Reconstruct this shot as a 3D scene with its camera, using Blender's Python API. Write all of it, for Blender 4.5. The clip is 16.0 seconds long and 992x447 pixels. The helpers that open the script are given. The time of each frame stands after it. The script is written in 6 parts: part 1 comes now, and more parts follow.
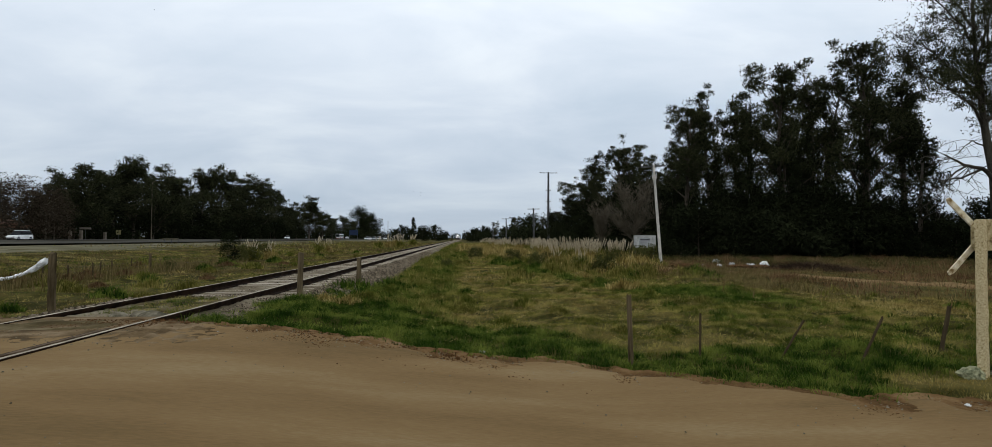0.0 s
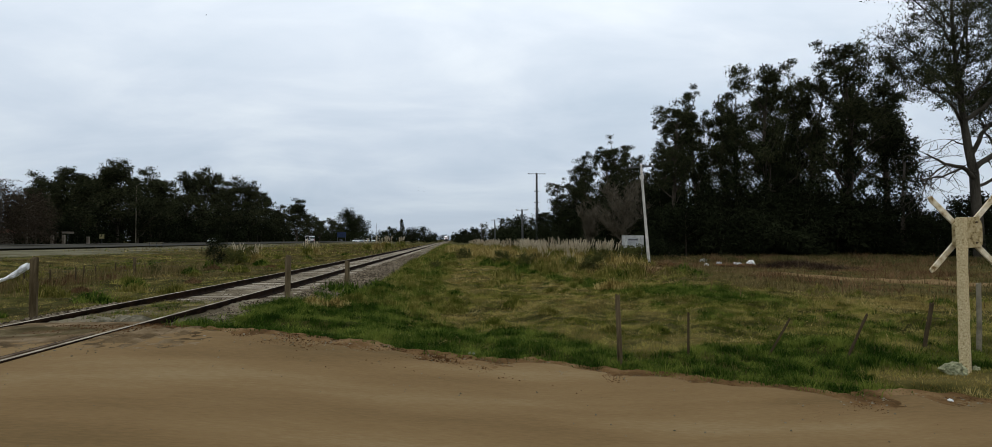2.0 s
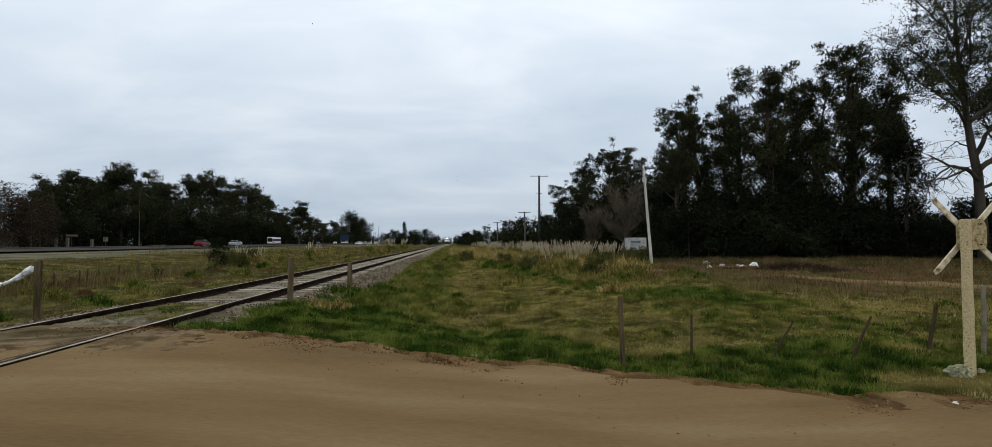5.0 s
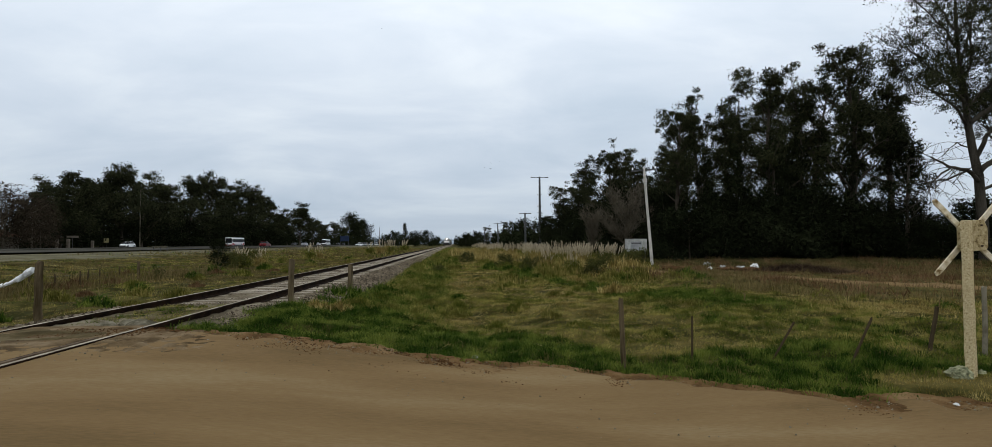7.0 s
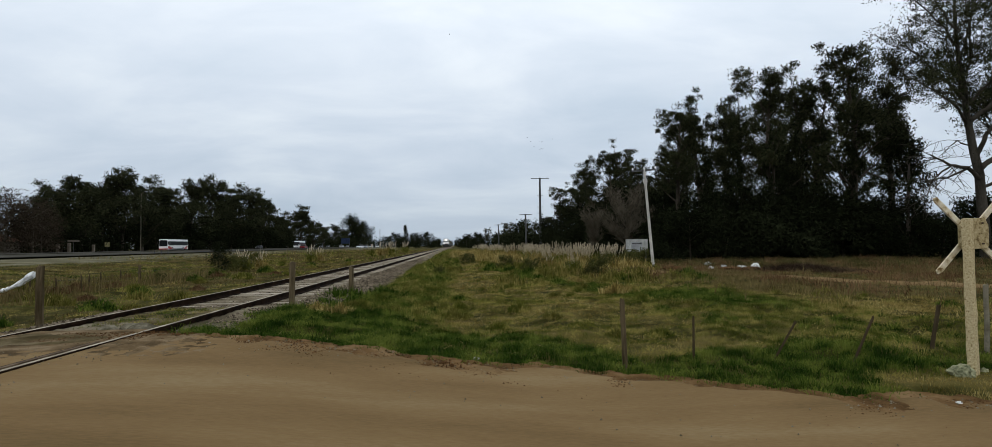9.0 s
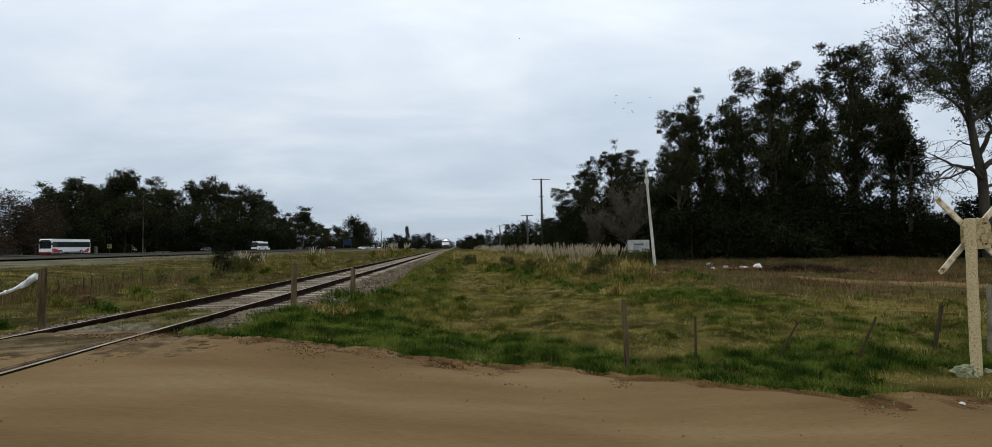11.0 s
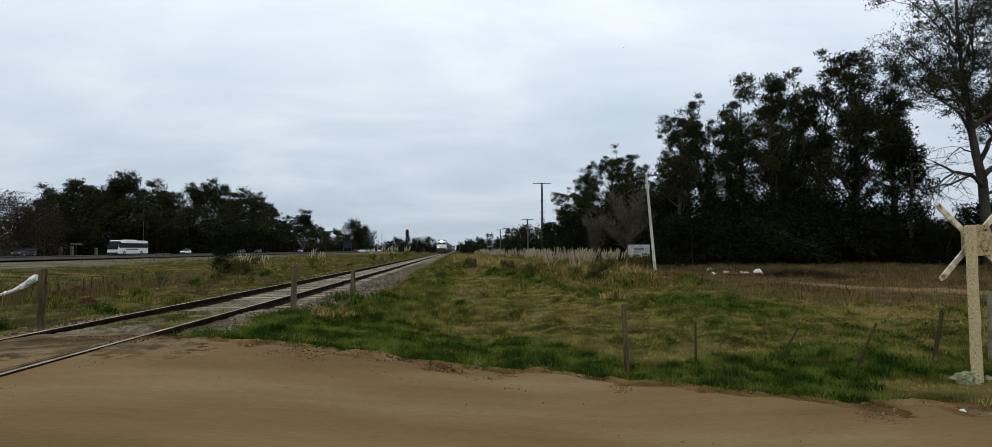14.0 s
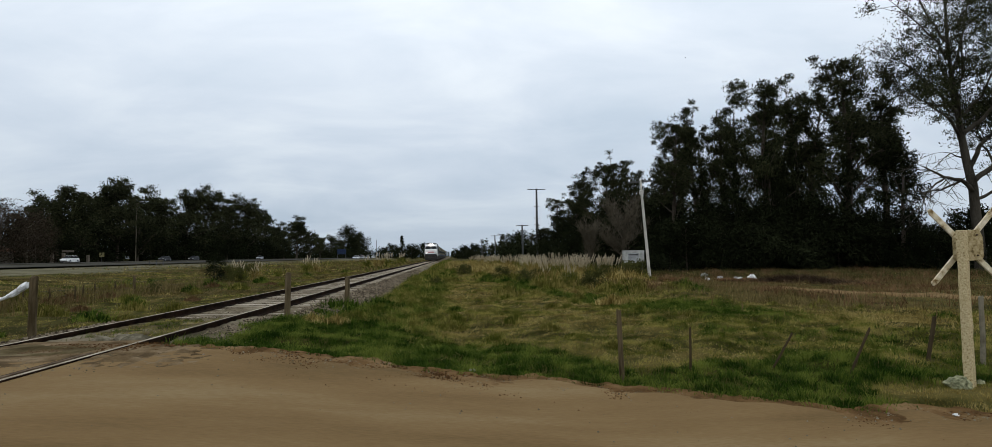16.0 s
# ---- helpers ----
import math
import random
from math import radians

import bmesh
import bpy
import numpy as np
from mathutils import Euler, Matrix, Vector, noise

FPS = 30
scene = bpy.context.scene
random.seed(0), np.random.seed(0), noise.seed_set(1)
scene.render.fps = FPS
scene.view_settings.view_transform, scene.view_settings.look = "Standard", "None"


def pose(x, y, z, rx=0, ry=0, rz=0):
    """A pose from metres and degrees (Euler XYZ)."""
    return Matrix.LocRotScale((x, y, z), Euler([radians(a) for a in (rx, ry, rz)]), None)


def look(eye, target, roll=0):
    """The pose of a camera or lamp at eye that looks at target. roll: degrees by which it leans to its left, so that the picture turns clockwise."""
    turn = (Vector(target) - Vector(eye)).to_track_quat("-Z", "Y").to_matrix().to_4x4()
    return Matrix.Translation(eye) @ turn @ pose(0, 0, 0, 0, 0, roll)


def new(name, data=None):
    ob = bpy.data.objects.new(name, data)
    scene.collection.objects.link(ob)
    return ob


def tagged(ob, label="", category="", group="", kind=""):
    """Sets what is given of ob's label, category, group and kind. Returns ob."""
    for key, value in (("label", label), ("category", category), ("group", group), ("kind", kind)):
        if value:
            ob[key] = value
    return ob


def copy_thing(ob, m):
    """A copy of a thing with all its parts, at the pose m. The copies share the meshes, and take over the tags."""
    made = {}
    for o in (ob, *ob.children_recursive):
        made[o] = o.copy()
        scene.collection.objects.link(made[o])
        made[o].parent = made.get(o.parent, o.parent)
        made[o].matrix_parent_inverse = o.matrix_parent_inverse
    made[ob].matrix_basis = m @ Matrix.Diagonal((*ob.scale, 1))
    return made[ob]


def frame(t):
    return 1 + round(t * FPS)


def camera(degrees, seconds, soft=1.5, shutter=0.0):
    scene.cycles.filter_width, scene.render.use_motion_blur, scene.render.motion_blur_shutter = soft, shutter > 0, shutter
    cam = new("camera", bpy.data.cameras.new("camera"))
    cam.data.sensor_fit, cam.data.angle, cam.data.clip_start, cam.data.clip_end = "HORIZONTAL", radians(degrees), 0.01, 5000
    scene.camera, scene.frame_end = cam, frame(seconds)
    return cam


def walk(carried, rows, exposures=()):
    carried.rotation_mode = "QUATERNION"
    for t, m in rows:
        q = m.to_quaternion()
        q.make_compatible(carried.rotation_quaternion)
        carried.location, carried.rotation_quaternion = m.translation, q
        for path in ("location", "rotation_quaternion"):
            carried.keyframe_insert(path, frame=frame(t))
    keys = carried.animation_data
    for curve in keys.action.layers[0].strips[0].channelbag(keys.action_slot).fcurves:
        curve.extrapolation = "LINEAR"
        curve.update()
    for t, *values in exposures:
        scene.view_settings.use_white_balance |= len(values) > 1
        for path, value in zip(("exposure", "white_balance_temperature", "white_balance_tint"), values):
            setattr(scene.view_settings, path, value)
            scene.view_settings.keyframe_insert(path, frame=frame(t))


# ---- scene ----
# The camera: held by hand at one spot, turning a little.
cam = camera(82.11, 16.0, soft=0.5)
walk(cam, [
    (0, pose(0, 0, 1.6, 91.504, -0.299, -3.236)),
    (0.5, pose(0, 0, 1.6, 91.544, -0.036, -3.234)),
    (1, pose(0, 0, 1.6, 91.533, 0.123, -3.645)),
    (1.5, pose(0, 0, 1.6, 91.585, 0.318, -4.222)),
    (2, pose(0, 0, 1.6, 91.625, 0.139, -4.367)),
    (2.5, pose(0, 0, 1.6, 91.650, -0.273, -4.303)),
    (3, pose(0, 0, 1.6, 91.685, -0.369, -4.238)),
    (3.5, pose(0, 0, 1.6, 91.694, -0.342, -4.387)),
    (4, pose(0, 0, 1.6, 91.740, -0.119, -4.292)),
    (6.5, pose(0, 0, 1.6, 91.978, 0.322, -4.088)),
    (7, pose(0, 0, 1.6, 91.990, 0.200, -4.065)),
    (7.5, pose(0, 0, 1.6, 92.026, 0.292, -3.985)),
    (8, pose(0, 0, 1.6, 92.060, 0.339, -3.944)),
    (8.5, pose(0, 0, 1.6, 92.087, 0.462, -3.913)),
    (9, pose(0, 0, 1.6, 92.116, 0.598, -3.996)),
    (11.5, pose(0, 0, 1.6, 92.282, 0.692, -3.796)),
    (12, pose(0, 0, 1.6, 92.377, 0.611, -3.717)),
    (12.5, pose(0, 0, 1.6, 92.498, 0.592, -3.829)),
    (13, pose(0, 0, 1.6, 92.557, 0.485, -3.860)),
    (13.5, pose(0, 0, 1.6, 92.597, 0.328, -3.868)),
    (14, pose(0, 0, 1.6, 92.612, 0.359, -3.812)),
    (14.5, pose(0, 0, 1.6, 92.642, 0.447, -4.015)),
    (15, pose(0, 0, 1.6, 92.747, 0.529, -4.336)),
    (15.5, pose(0, 0, 1.6, 93.046, 0.499, -4.305)),
    (16, pose(0, 0, 1.6, 93.214, 0.506, -4.336))
])

# ---- world: an overcast sky over a weak, wide sun ----
SUN_ELEVATION, SUN_TURN = 48.0, 205.0


def link(tree, a, b):
    tree.links.new(a, b)


def make_world():
    world = bpy.data.worlds.new("overcast_sky")
    scene.world = world
    world.use_nodes = True
    tr = world.node_tree
    nd = tr.nodes
    nd.clear()
    out = nd.new("ShaderNodeOutputWorld")
    sky = nd.new("ShaderNodeTexSky")
    sky.sky_type = "NISHITA"
    sky.sun_disc = False
    sky.sun_elevation, sky.sun_rotation = radians(SUN_ELEVATION), radians(SUN_TURN)
    bg_sky = nd.new("ShaderNodeBackground")
    bg_sky.inputs["Strength"].default_value = 0.06
    link(tr, sky.outputs[0], bg_sky.inputs["Color"])
    # cloud layer, flattened on to a plane above
    co = nd.new("ShaderNodeTexCoord")
    sep = nd.new("ShaderNodeSeparateXYZ")
    link(tr, co.outputs["Generated"], sep.inputs[0])
    up = nd.new("ShaderNodeMath")
    up.operation = "MAXIMUM"
    up.inputs[1].default_value = 0.0
    link(tr, sep.outputs["Z"], up.inputs[0])
    add = nd.new("ShaderNodeMath")
    add.operation = "ADD"
    add.inputs[1].default_value = 0.3
    link(tr, up.outputs[0], add.inputs[0])
    div = nd.new("ShaderNodeVectorMath")
    div.operation = "DIVIDE"
    comb = nd.new("ShaderNodeCombineXYZ")
    for k in "XYZ":
        link(tr, add.outputs[0], comb.inputs[k])
    link(tr, co.outputs["Generated"], div.inputs[0])
    link(tr, comb.outputs[0], div.inputs[1])
    mapping = nd.new("ShaderNodeMapping")
    mapping.inputs["Rotation"].default_value = (0, 0, radians(24))
    mapping.inputs["Scale"].default_value = (0.9, 1.5, 0.5)
    link(tr, div.outputs[0], mapping.inputs["Vector"])
    big = nd.new("ShaderNodeTexNoise")
    big.inputs["Scale"].default_value, big.inputs["Detail"].default_value = 1.7, 10.0
    big.inputs["Roughness"].default_value = 0.52
    big.inputs["Distortion"].default_value = 0.35
    link(tr, mapping.outputs[0], big.inputs["Vector"])
    ramp = nd.new("ShaderNodeValToRGB")
    e = ramp.color_ramp.elements
    e[0].position, e[0].color = 0.30, (0.55, 0.63, 0.725, 1)
    e[1].position, e[1].color = 0.66, (0.75, 0.805, 0.865, 1)
    m = e.new(0.5)
    m.color = (0.65, 0.715, 0.80, 1)
    link(tr, big.outputs["Fac"], ramp.inputs[0])
    # the cloud base is duller low over the land and brighter overhead
    grad = nd.new("ShaderNodeValToRGB")
    g = grad.color_ramp.elements
    g[0].position, g[0].color = 0.0, (0.55, 0.592, 0.632, 1)
    g[1].position, g[1].color = 0.38, (1.03, 1.03, 1.02, 1)
    link(tr, up.outputs[0], grad.inputs[0])
    mul = nd.new("ShaderNodeMixRGB")
    mul.blend_type = "MULTIPLY"
    mul.inputs[0].default_value = 1.0
    link(tr, ramp.outputs[0], mul.inputs[1])
    link(tr, grad.outputs[0], mul.inputs[2])
    bg_cloud = nd.new("ShaderNodeBackground")
    bg_cloud.inputs["Strength"].default_value = 1.3
    link(tr, mul.outputs[0], bg_cloud.inputs["Color"])
    mix = nd.new("ShaderNodeMixShader")
    mix.inputs[0].default_value = 0.93
    link(tr, bg_sky.outputs[0], mix.inputs[1])
    link(tr, bg_cloud.outputs[0], mix.inputs[2])
    link(tr, mix.outputs[0], out.inputs["Surface"])


make_world()
sun_data = bpy.data.lights.new("sun", "SUN")
sun_data.energy, sun_data.angle, sun_data.color = 0.5, radians(25), (1.0, 0.96, 0.9)
sun = new("sun", sun_data)
sun.matrix_world = look((0, 0, 60), (0 - 20 * math.sin(radians(SUN_TURN)), -20 * math.cos(radians(SUN_TURN)), 60 - 22))


# ---- materials ----
def surface(name, stops, scale=3.0, fine=40.0, rough=0.85, bump=0.3, bump_size=0.02, metal=0.0, vary=0.0, island=0.0, coat=0.0, stretch=(1, 1, 1), emit=None, spec=0.3, leaf=0.0, contrast=1.3):
    """A procedural surface: stops are (position, colour) over a coarse noise, broken by a fine noise."""
    mt = bpy.data.materials.new(name)
    mt.use_nodes = True
    tr = mt.node_tree
    nd = tr.nodes
    bsdf = nd["Principled BSDF"]
    co = nd.new("ShaderNodeTexCoord")
    mp = nd.new("ShaderNodeMapping")
    mp.inputs["Scale"].default_value = stretch
    link(tr, co.outputs["Object"], mp.inputs["Vector"])
    a = nd.new("ShaderNodeTexNoise")
    a.inputs["Scale"].default_value, a.inputs["Detail"].default_value = scale, 6.0
    b = nd.new("ShaderNodeTexNoise")
    b.inputs["Scale"].default_value, b.inputs["Detail"].default_value = fine, 4.0
    link(tr, mp.outputs[0], a.inputs["Vector"])
    link(tr, mp.outputs[0], b.inputs["Vector"])
    mixf = nd.new("ShaderNodeMath")
    mixf.operation = "MULTIPLY_ADD"
    link(tr, b.outputs["Fac"], mixf.inputs[0])
    mixf.inputs[1].default_value = 0.45
    scaled = nd.new("ShaderNodeMath")
    scaled.operation = "MULTIPLY_ADD"
    link(tr, a.outputs["Fac"], scaled.inputs[0])
    scaled.inputs[1].default_value, scaled.inputs[2].default_value = contrast, 0.275 - contrast / 2
    link(tr, scaled.outputs[0], mixf.inputs[2])
    fac = mixf.outputs[0]
    for amount, kind, socket in ((vary, "ShaderNodeObjectInfo", "Random"), (island, "ShaderNodeNewGeometry", "Random Per Island")):
        if amount:
            r = nd.new(kind)
            ad = nd.new("ShaderNodeMath")
            ad.operation = "MULTIPLY_ADD"
            link(tr, r.outputs[socket], ad.inputs[0])
            ad.inputs[1].default_value = amount
            off = nd.new("ShaderNodeMath")
            off.operation = "ADD"
            off.inputs[1].default_value = -amount / 2
            link(tr, fac, off.inputs[0])
            link(tr, off.outputs[0], ad.inputs[2])
            fac = ad.outputs[0]
    ramp = nd.new("ShaderNodeValToRGB")
    el = ramp.color_ramp.elements
    while len(el) < len(stops):
        el.new(0.5)
    for k, (p, c) in enumerate(stops):
        el[k].position, el[k].color = p, (*c, 1)
    link(tr, fac, ramp.inputs[0])
    link(tr, ramp.outputs[0], bsdf.inputs["Base Color"])
    bsdf.inputs["Roughness"].default_value = rough
    bsdf.inputs["Metallic"].default_value = metal
    bsdf.inputs["Specular IOR Level"].default_value = spec
    bsdf.inputs["Coat Weight"].default_value = coat
    if bump:
        bp = nd.new("ShaderNodeBump")
        bp.inputs["Strength"].default_value, bp.inputs["Distance"].default_value = bump, bump_size
        link(tr, mixf.outputs[0], bp.inputs["Height"])
        link(tr, bp.outputs[0], bsdf.inputs["Normal"])
    if emit:
        bsdf.inputs["Emission Color"].default_value = (*emit[0], 1)
        bsdf.inputs["Emission Strength"].default_value = emit[1]
    if leaf:
        tl = nd.new("ShaderNodeBsdfTranslucent")
        link(tr, ramp.outputs[0], tl.inputs["Color"])
        mx = nd.new("ShaderNodeMixShader")
        mx.inputs[0].default_value = leaf
        link(tr, bsdf.outputs[0], mx.inputs[1])
        link(tr, tl.outputs[0], mx.inputs[2])
        link(tr, mx.outputs[0], nd["Material Output"].inputs["Surface"])
    return mt


def two(a, b):
    return [(0.32, a), (0.68, b)]


M = {
    "soil": surface("field_soil", [(0.25, (0.028, 0.026, 0.006)), (0.5, (0.052, 0.046, 0.012)), (0.75, (0.095, 0.075, 0.022))], 0.9, 11, 0.95, 0.6, 0.05, contrast=2.6, spec=0.02),
    "dirt": surface("packed_dirt", [(0.12, (0.105, 0.069, 0.029)), (0.42, (0.161, 0.102, 0.045)), (0.6, (0.186, 0.121, 0.055)), (0.88, (0.235, 0.17, 0.088))], 0.8, 30, 0.95, 0.7, 0.03, stretch=(0.4, 1.5, 1), contrast=1.3, spec=0.03),
    "red_dirt": surface("red_clay", two((0.06, 0.03, 0.012), (0.125, 0.066, 0.028)), 2, 25, 0.95, 0.6, 0.03, vary=0.3, island=0.4, spec=0.02),
    "gravel": surface("ballast_stone", two((0.045, 0.034, 0.022), (0.205, 0.165, 0.115)), 5, 60, 0.9, 0.5, 0.02, island=0.7, spec=0.03),
    "verge": surface("gravel_verge", [(0.2, (0.075, 0.068, 0.036)), (0.5, (0.115, 0.103, 0.06)), (0.8, (0.17, 0.15, 0.098))], 0.3, 3, 0.95, 0.2, contrast=1.8, spec=0.02),
    "asphalt": surface("old_asphalt", two((0.05, 0.048, 0.04), (0.082, 0.077, 0.063)), 0.15, 5, 0.95, 0.2, spec=0.0),
    "sleeper": surface("weathered_sleeper", two((0.17, 0.14, 0.1), (0.42, 0.36, 0.28)), 3, 30, 0.9, 0.4, 0.01, vary=0.35, stretch=(0.4, 3, 1), spec=0.05),
    "worn": surface("worn_crossing_gravel", [(0.2, (0.068, 0.045, 0.022)), (0.5, (0.124, 0.084, 0.043)), (0.8, (0.19, 0.137, 0.08))], 3.0, 40, 0.95, 0.9, 0.03, contrast=2.0, spec=0.02),
    "stake": surface("dark_weathered_stake", two((0.03, 0.022, 0.012), (0.09, 0.066, 0.038)), 6, 40, 0.9, 0.6, 0.01, stretch=(1, 1, 0.15), spec=0.02),
    "guard": surface("rusty_guard_rail", two((0.06, 0.04, 0.024), (0.14, 0.1, 0.065)), 4, 60, 0.9, 0.3, 0.005, spec=0.05),
    "rail": surface("rusted_rail_web", two((0.008, 0.005, 0.003), (0.024, 0.013, 0.007)), 4, 60, 0.9, 0.3, 0.005, spec=0.05),
    "railhead": surface("worn_rail_head", two((0.2, 0.165, 0.115), (0.4, 0.345, 0.26)), 2, 30, 0.8, 0.1, 0.002, spec=0.1),
    "lush": surface("green_grass", [(0.1, (0.012, 0.028, 0.003)), (0.45, (0.038, 0.072, 0.008)), (0.9, (0.165, 0.19, 0.034))], 2.2, 6, 0.8, 0, island=0.42, contrast=2.9, spec=0.03, leaf=0.32),
    "mixed": surface("meadow_grass", [(0.1, (0.042, 0.055, 0.006)), (0.5, (0.118, 0.122, 0.02)), (0.9, (0.36, 0.3, 0.085))], 1.8, 6, 0.8, 0, island=0.38, contrast=2.7, spec=0.03, leaf=0.35),
    "straw": surface("dry_grass", [(0.1, (0.11, 0.078, 0.02)), (0.5, (0.26, 0.19, 0.055)), (0.9, (0.5, 0.39, 0.16))], 1.5, 6, 0.85, 0, island=0.6, contrast=2.2, spec=0.03, leaf=0.3),
    "deadgrass": surface("dull_brown_grass", [(0.15, (0.05, 0.042, 0.013)), (0.5, (0.126, 0.094, 0.036)), (0.85, (0.235, 0.18, 0.08))], 0.6, 6, 0.9, 0, island=0.5, spec=0.02, leaf=0.3),
    "darkgrass": surface("dark_olive_grass", [(0.15, (0.025, 0.024, 0.007)), (0.5, (0.06, 0.056, 0.018)), (0.85, (0.12, 0.105, 0.04))], 0.4, 6, 0.9, 0, island=0.5, spec=0.02, leaf=0.2),
    "brush": surface("cut_brush", two((0.022, 0.014, 0.009), (0.075, 0.05, 0.032)), 1, 8, 0.95, 0, island=0.6, spec=0.02),
    "weed": surface("dead_weed_stems", [(0.15, (0.055, 0.029, 0.013)), (0.5, (0.125, 0.07, 0.033)), (0.85, (0.22, 0.142, 0.073))], 0.3, 6, 0.9, 0, island=0.6, spec=0.02),
    "plume": surface("pampas_plume", two((0.4, 0.33, 0.22), (0.62, 0.54, 0.4)), 2, 10, 0.9, 0, vary=0.3, island=0.4, spec=0.03, leaf=0.35),
    "bark": surface("eucalypt_bark", two((0.024, 0.019, 0.013), (0.075, 0.062, 0.048)), 1.2, 12, 0.95, 0.5, 0.03, stretch=(1, 1, 0.25), spec=0.03),
    "palebark": surface("grey_smooth_bark", two((0.022, 0.019, 0.014), (0.068, 0.06, 0.047)), 1.2, 12, 0.95, 0.5, 0.03, stretch=(1, 1, 0.25), spec=0.03),
    "twig": surface("grey_bare_twigs", two((0.065, 0.053, 0.037), (0.135, 0.115, 0.085)), 2, 20, 0.9, 0, island=0.3, spec=0.03),
    "leaf": surface("eucalypt_leaves", [(0.15, (0.01, 0.011, 0.005)), (0.5, (0.025, 0.028, 0.012)), (0.9, (0.066, 0.07, 0.032))], 0.3, 4, 0.8, 0, island=0.6, spec=0.02, leaf=0.2),
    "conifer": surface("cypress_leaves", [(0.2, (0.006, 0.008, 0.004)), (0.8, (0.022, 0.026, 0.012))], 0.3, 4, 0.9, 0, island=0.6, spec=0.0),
    "brownleaf": surface("brown_winter_leaves", two((0.025, 0.018, 0.011), (0.062, 0.048, 0.032)), 0.3, 4, 0.9, 0, island=0.6, spec=0.02),
    "wood": surface("weathered_post", two((0.04, 0.029, 0.014), (0.125, 0.095, 0.055)), 6, 40, 0.9, 0.6, 0.01, stretch=(1, 1, 0.15), vary=0.3, spec=0.02),
    "concrete": surface("stained_whitewash", [(0.2, (0.17, 0.12, 0.05)), (0.36, (0.4, 0.315, 0.165)), (0.8, (0.6, 0.5, 0.31))], 45, 130, 0.95, 0.5, 0.008, contrast=1.35, spec=0.03),
    "oldblock": surface("grimy_whitewash", [(0.2, (0.13, 0.092, 0.04)), (0.4, (0.3, 0.232, 0.115)), (0.8, (0.47, 0.385, 0.225))], 22, 110, 0.95, 0.5, 0.008, contrast=1.6, spec=0.03),
    "arm": surface("chipped_white_arm", [(0.25, (0.17, 0.11, 0.045)), (0.42, (0.5, 0.42, 0.27)), (0.75, (0.7, 0.64, 0.5))], 9, 60, 0.9, 0.4, 0.005, contrast=1.7, spec=0.05),
    "pole": surface("pale_concrete_pole", two((0.36, 0.34, 0.3), (0.56, 0.53, 0.47)), 2, 20, 0.9, 0.2, 0.01),
    "darkmetal": surface("dark_steel", two((0.05, 0.05, 0.05), (0.1, 0.1, 0.1)), 3, 30, 0.6, 0.1, metal=0.5),
    "white": surface("white_paint", two((0.7, 0.7, 0.69), (0.82, 0.82, 0.8)), 2, 15, 0.4, 0.0, coat=0.3),
    "bag": surface("dirty_white_plastic", two((0.5, 0.5, 0.48), (0.82, 0.82, 0.8)), 4, 20, 0.5, 0.4, 0.02, vary=0.2),
    "greycloth": surface("pale_green_plastic_sheet", two((0.085, 0.09, 0.048), (0.34, 0.335, 0.2)), 9, 40, 0.8, 0.6, 0.03, spec=0.04),
    "glass": surface("dark_glass", two((0.008, 0.009, 0.01), (0.018, 0.02, 0.022)), 1, 8, 0.3, 0.0, spec=0.05),
    "rubber": surface("tyre_rubber", two((0.012, 0.012, 0.012), (0.03, 0.03, 0.03)), 5, 40, 0.85, 0.2),
    "redcar": surface("dark_red_paint", two((0.1, 0.006, 0.008), (0.14, 0.01, 0.012)), 1, 8, 0.4, 0.0, coat=0.15, spec=0.15),
    "silver": surface("silver_paint", two((0.26, 0.27, 0.285), (0.36, 0.37, 0.385)), 1, 8, 0.45, 0.0, metal=0.1, coat=0.1, spec=0.2),
    "greycar": surface("dark_grey_paint", two((0.025, 0.026, 0.028), (0.05, 0.051, 0.054)), 1, 8, 0.5, 0.0, coat=0.05, spec=0.1),
    "red": surface("red_stripe", two((0.3, 0.02, 0.02), (0.4, 0.03, 0.03)), 1, 8, 0.45, 0.0),
    "blue": surface("deep_blue_panel", two((0.012, 0.02, 0.042), (0.022, 0.034, 0.07)), 1, 8, 0.6, 0.0, spec=0.1),
    "grime": surface("grimy_underframe", two((0.015, 0.014, 0.013), (0.04, 0.036, 0.032)), 3, 20, 0.85, 0.2),
    "lamp": surface("lit_headlamp", two((0.9, 0.9, 0.85), (0.9, 0.9, 0.85)), 1, 8, 0.3, 0.0, emit=((1.0, 0.96, 0.88), 3.5)),
    "board": surface("weathered_pale_board", two((0.24, 0.24, 0.225), (0.4, 0.4, 0.375)), 3, 20, 0.8, 0.1, spec=0.05),
    "signgrey": surface("grey_board", two((0.2, 0.205, 0.21), (0.32, 0.325, 0.325)), 2, 15, 0.7, 0.1, spec=0.1),
    "yellow": surface("faded_yellow", two((0.22, 0.19, 0.09), (0.32, 0.28, 0.14)), 2, 15, 0.7, 0.0, spec=0.05),
    "wall": surface("pale_plaster", two((0.12, 0.1, 0.075), (0.18, 0.155, 0.125)), 1, 12, 0.9, 0.2, spec=0.05),
    "tile": surface("clay_roof", two((0.18, 0.09, 0.06), (0.27, 0.15, 0.1)), 2, 12, 0.9, 0.3),
    "stone": surface("field_stone", two((0.17, 0.16, 0.14), (0.38, 0.36, 0.33)), 4, 30, 0.9, 0.5, 0.02, vary=0.4),
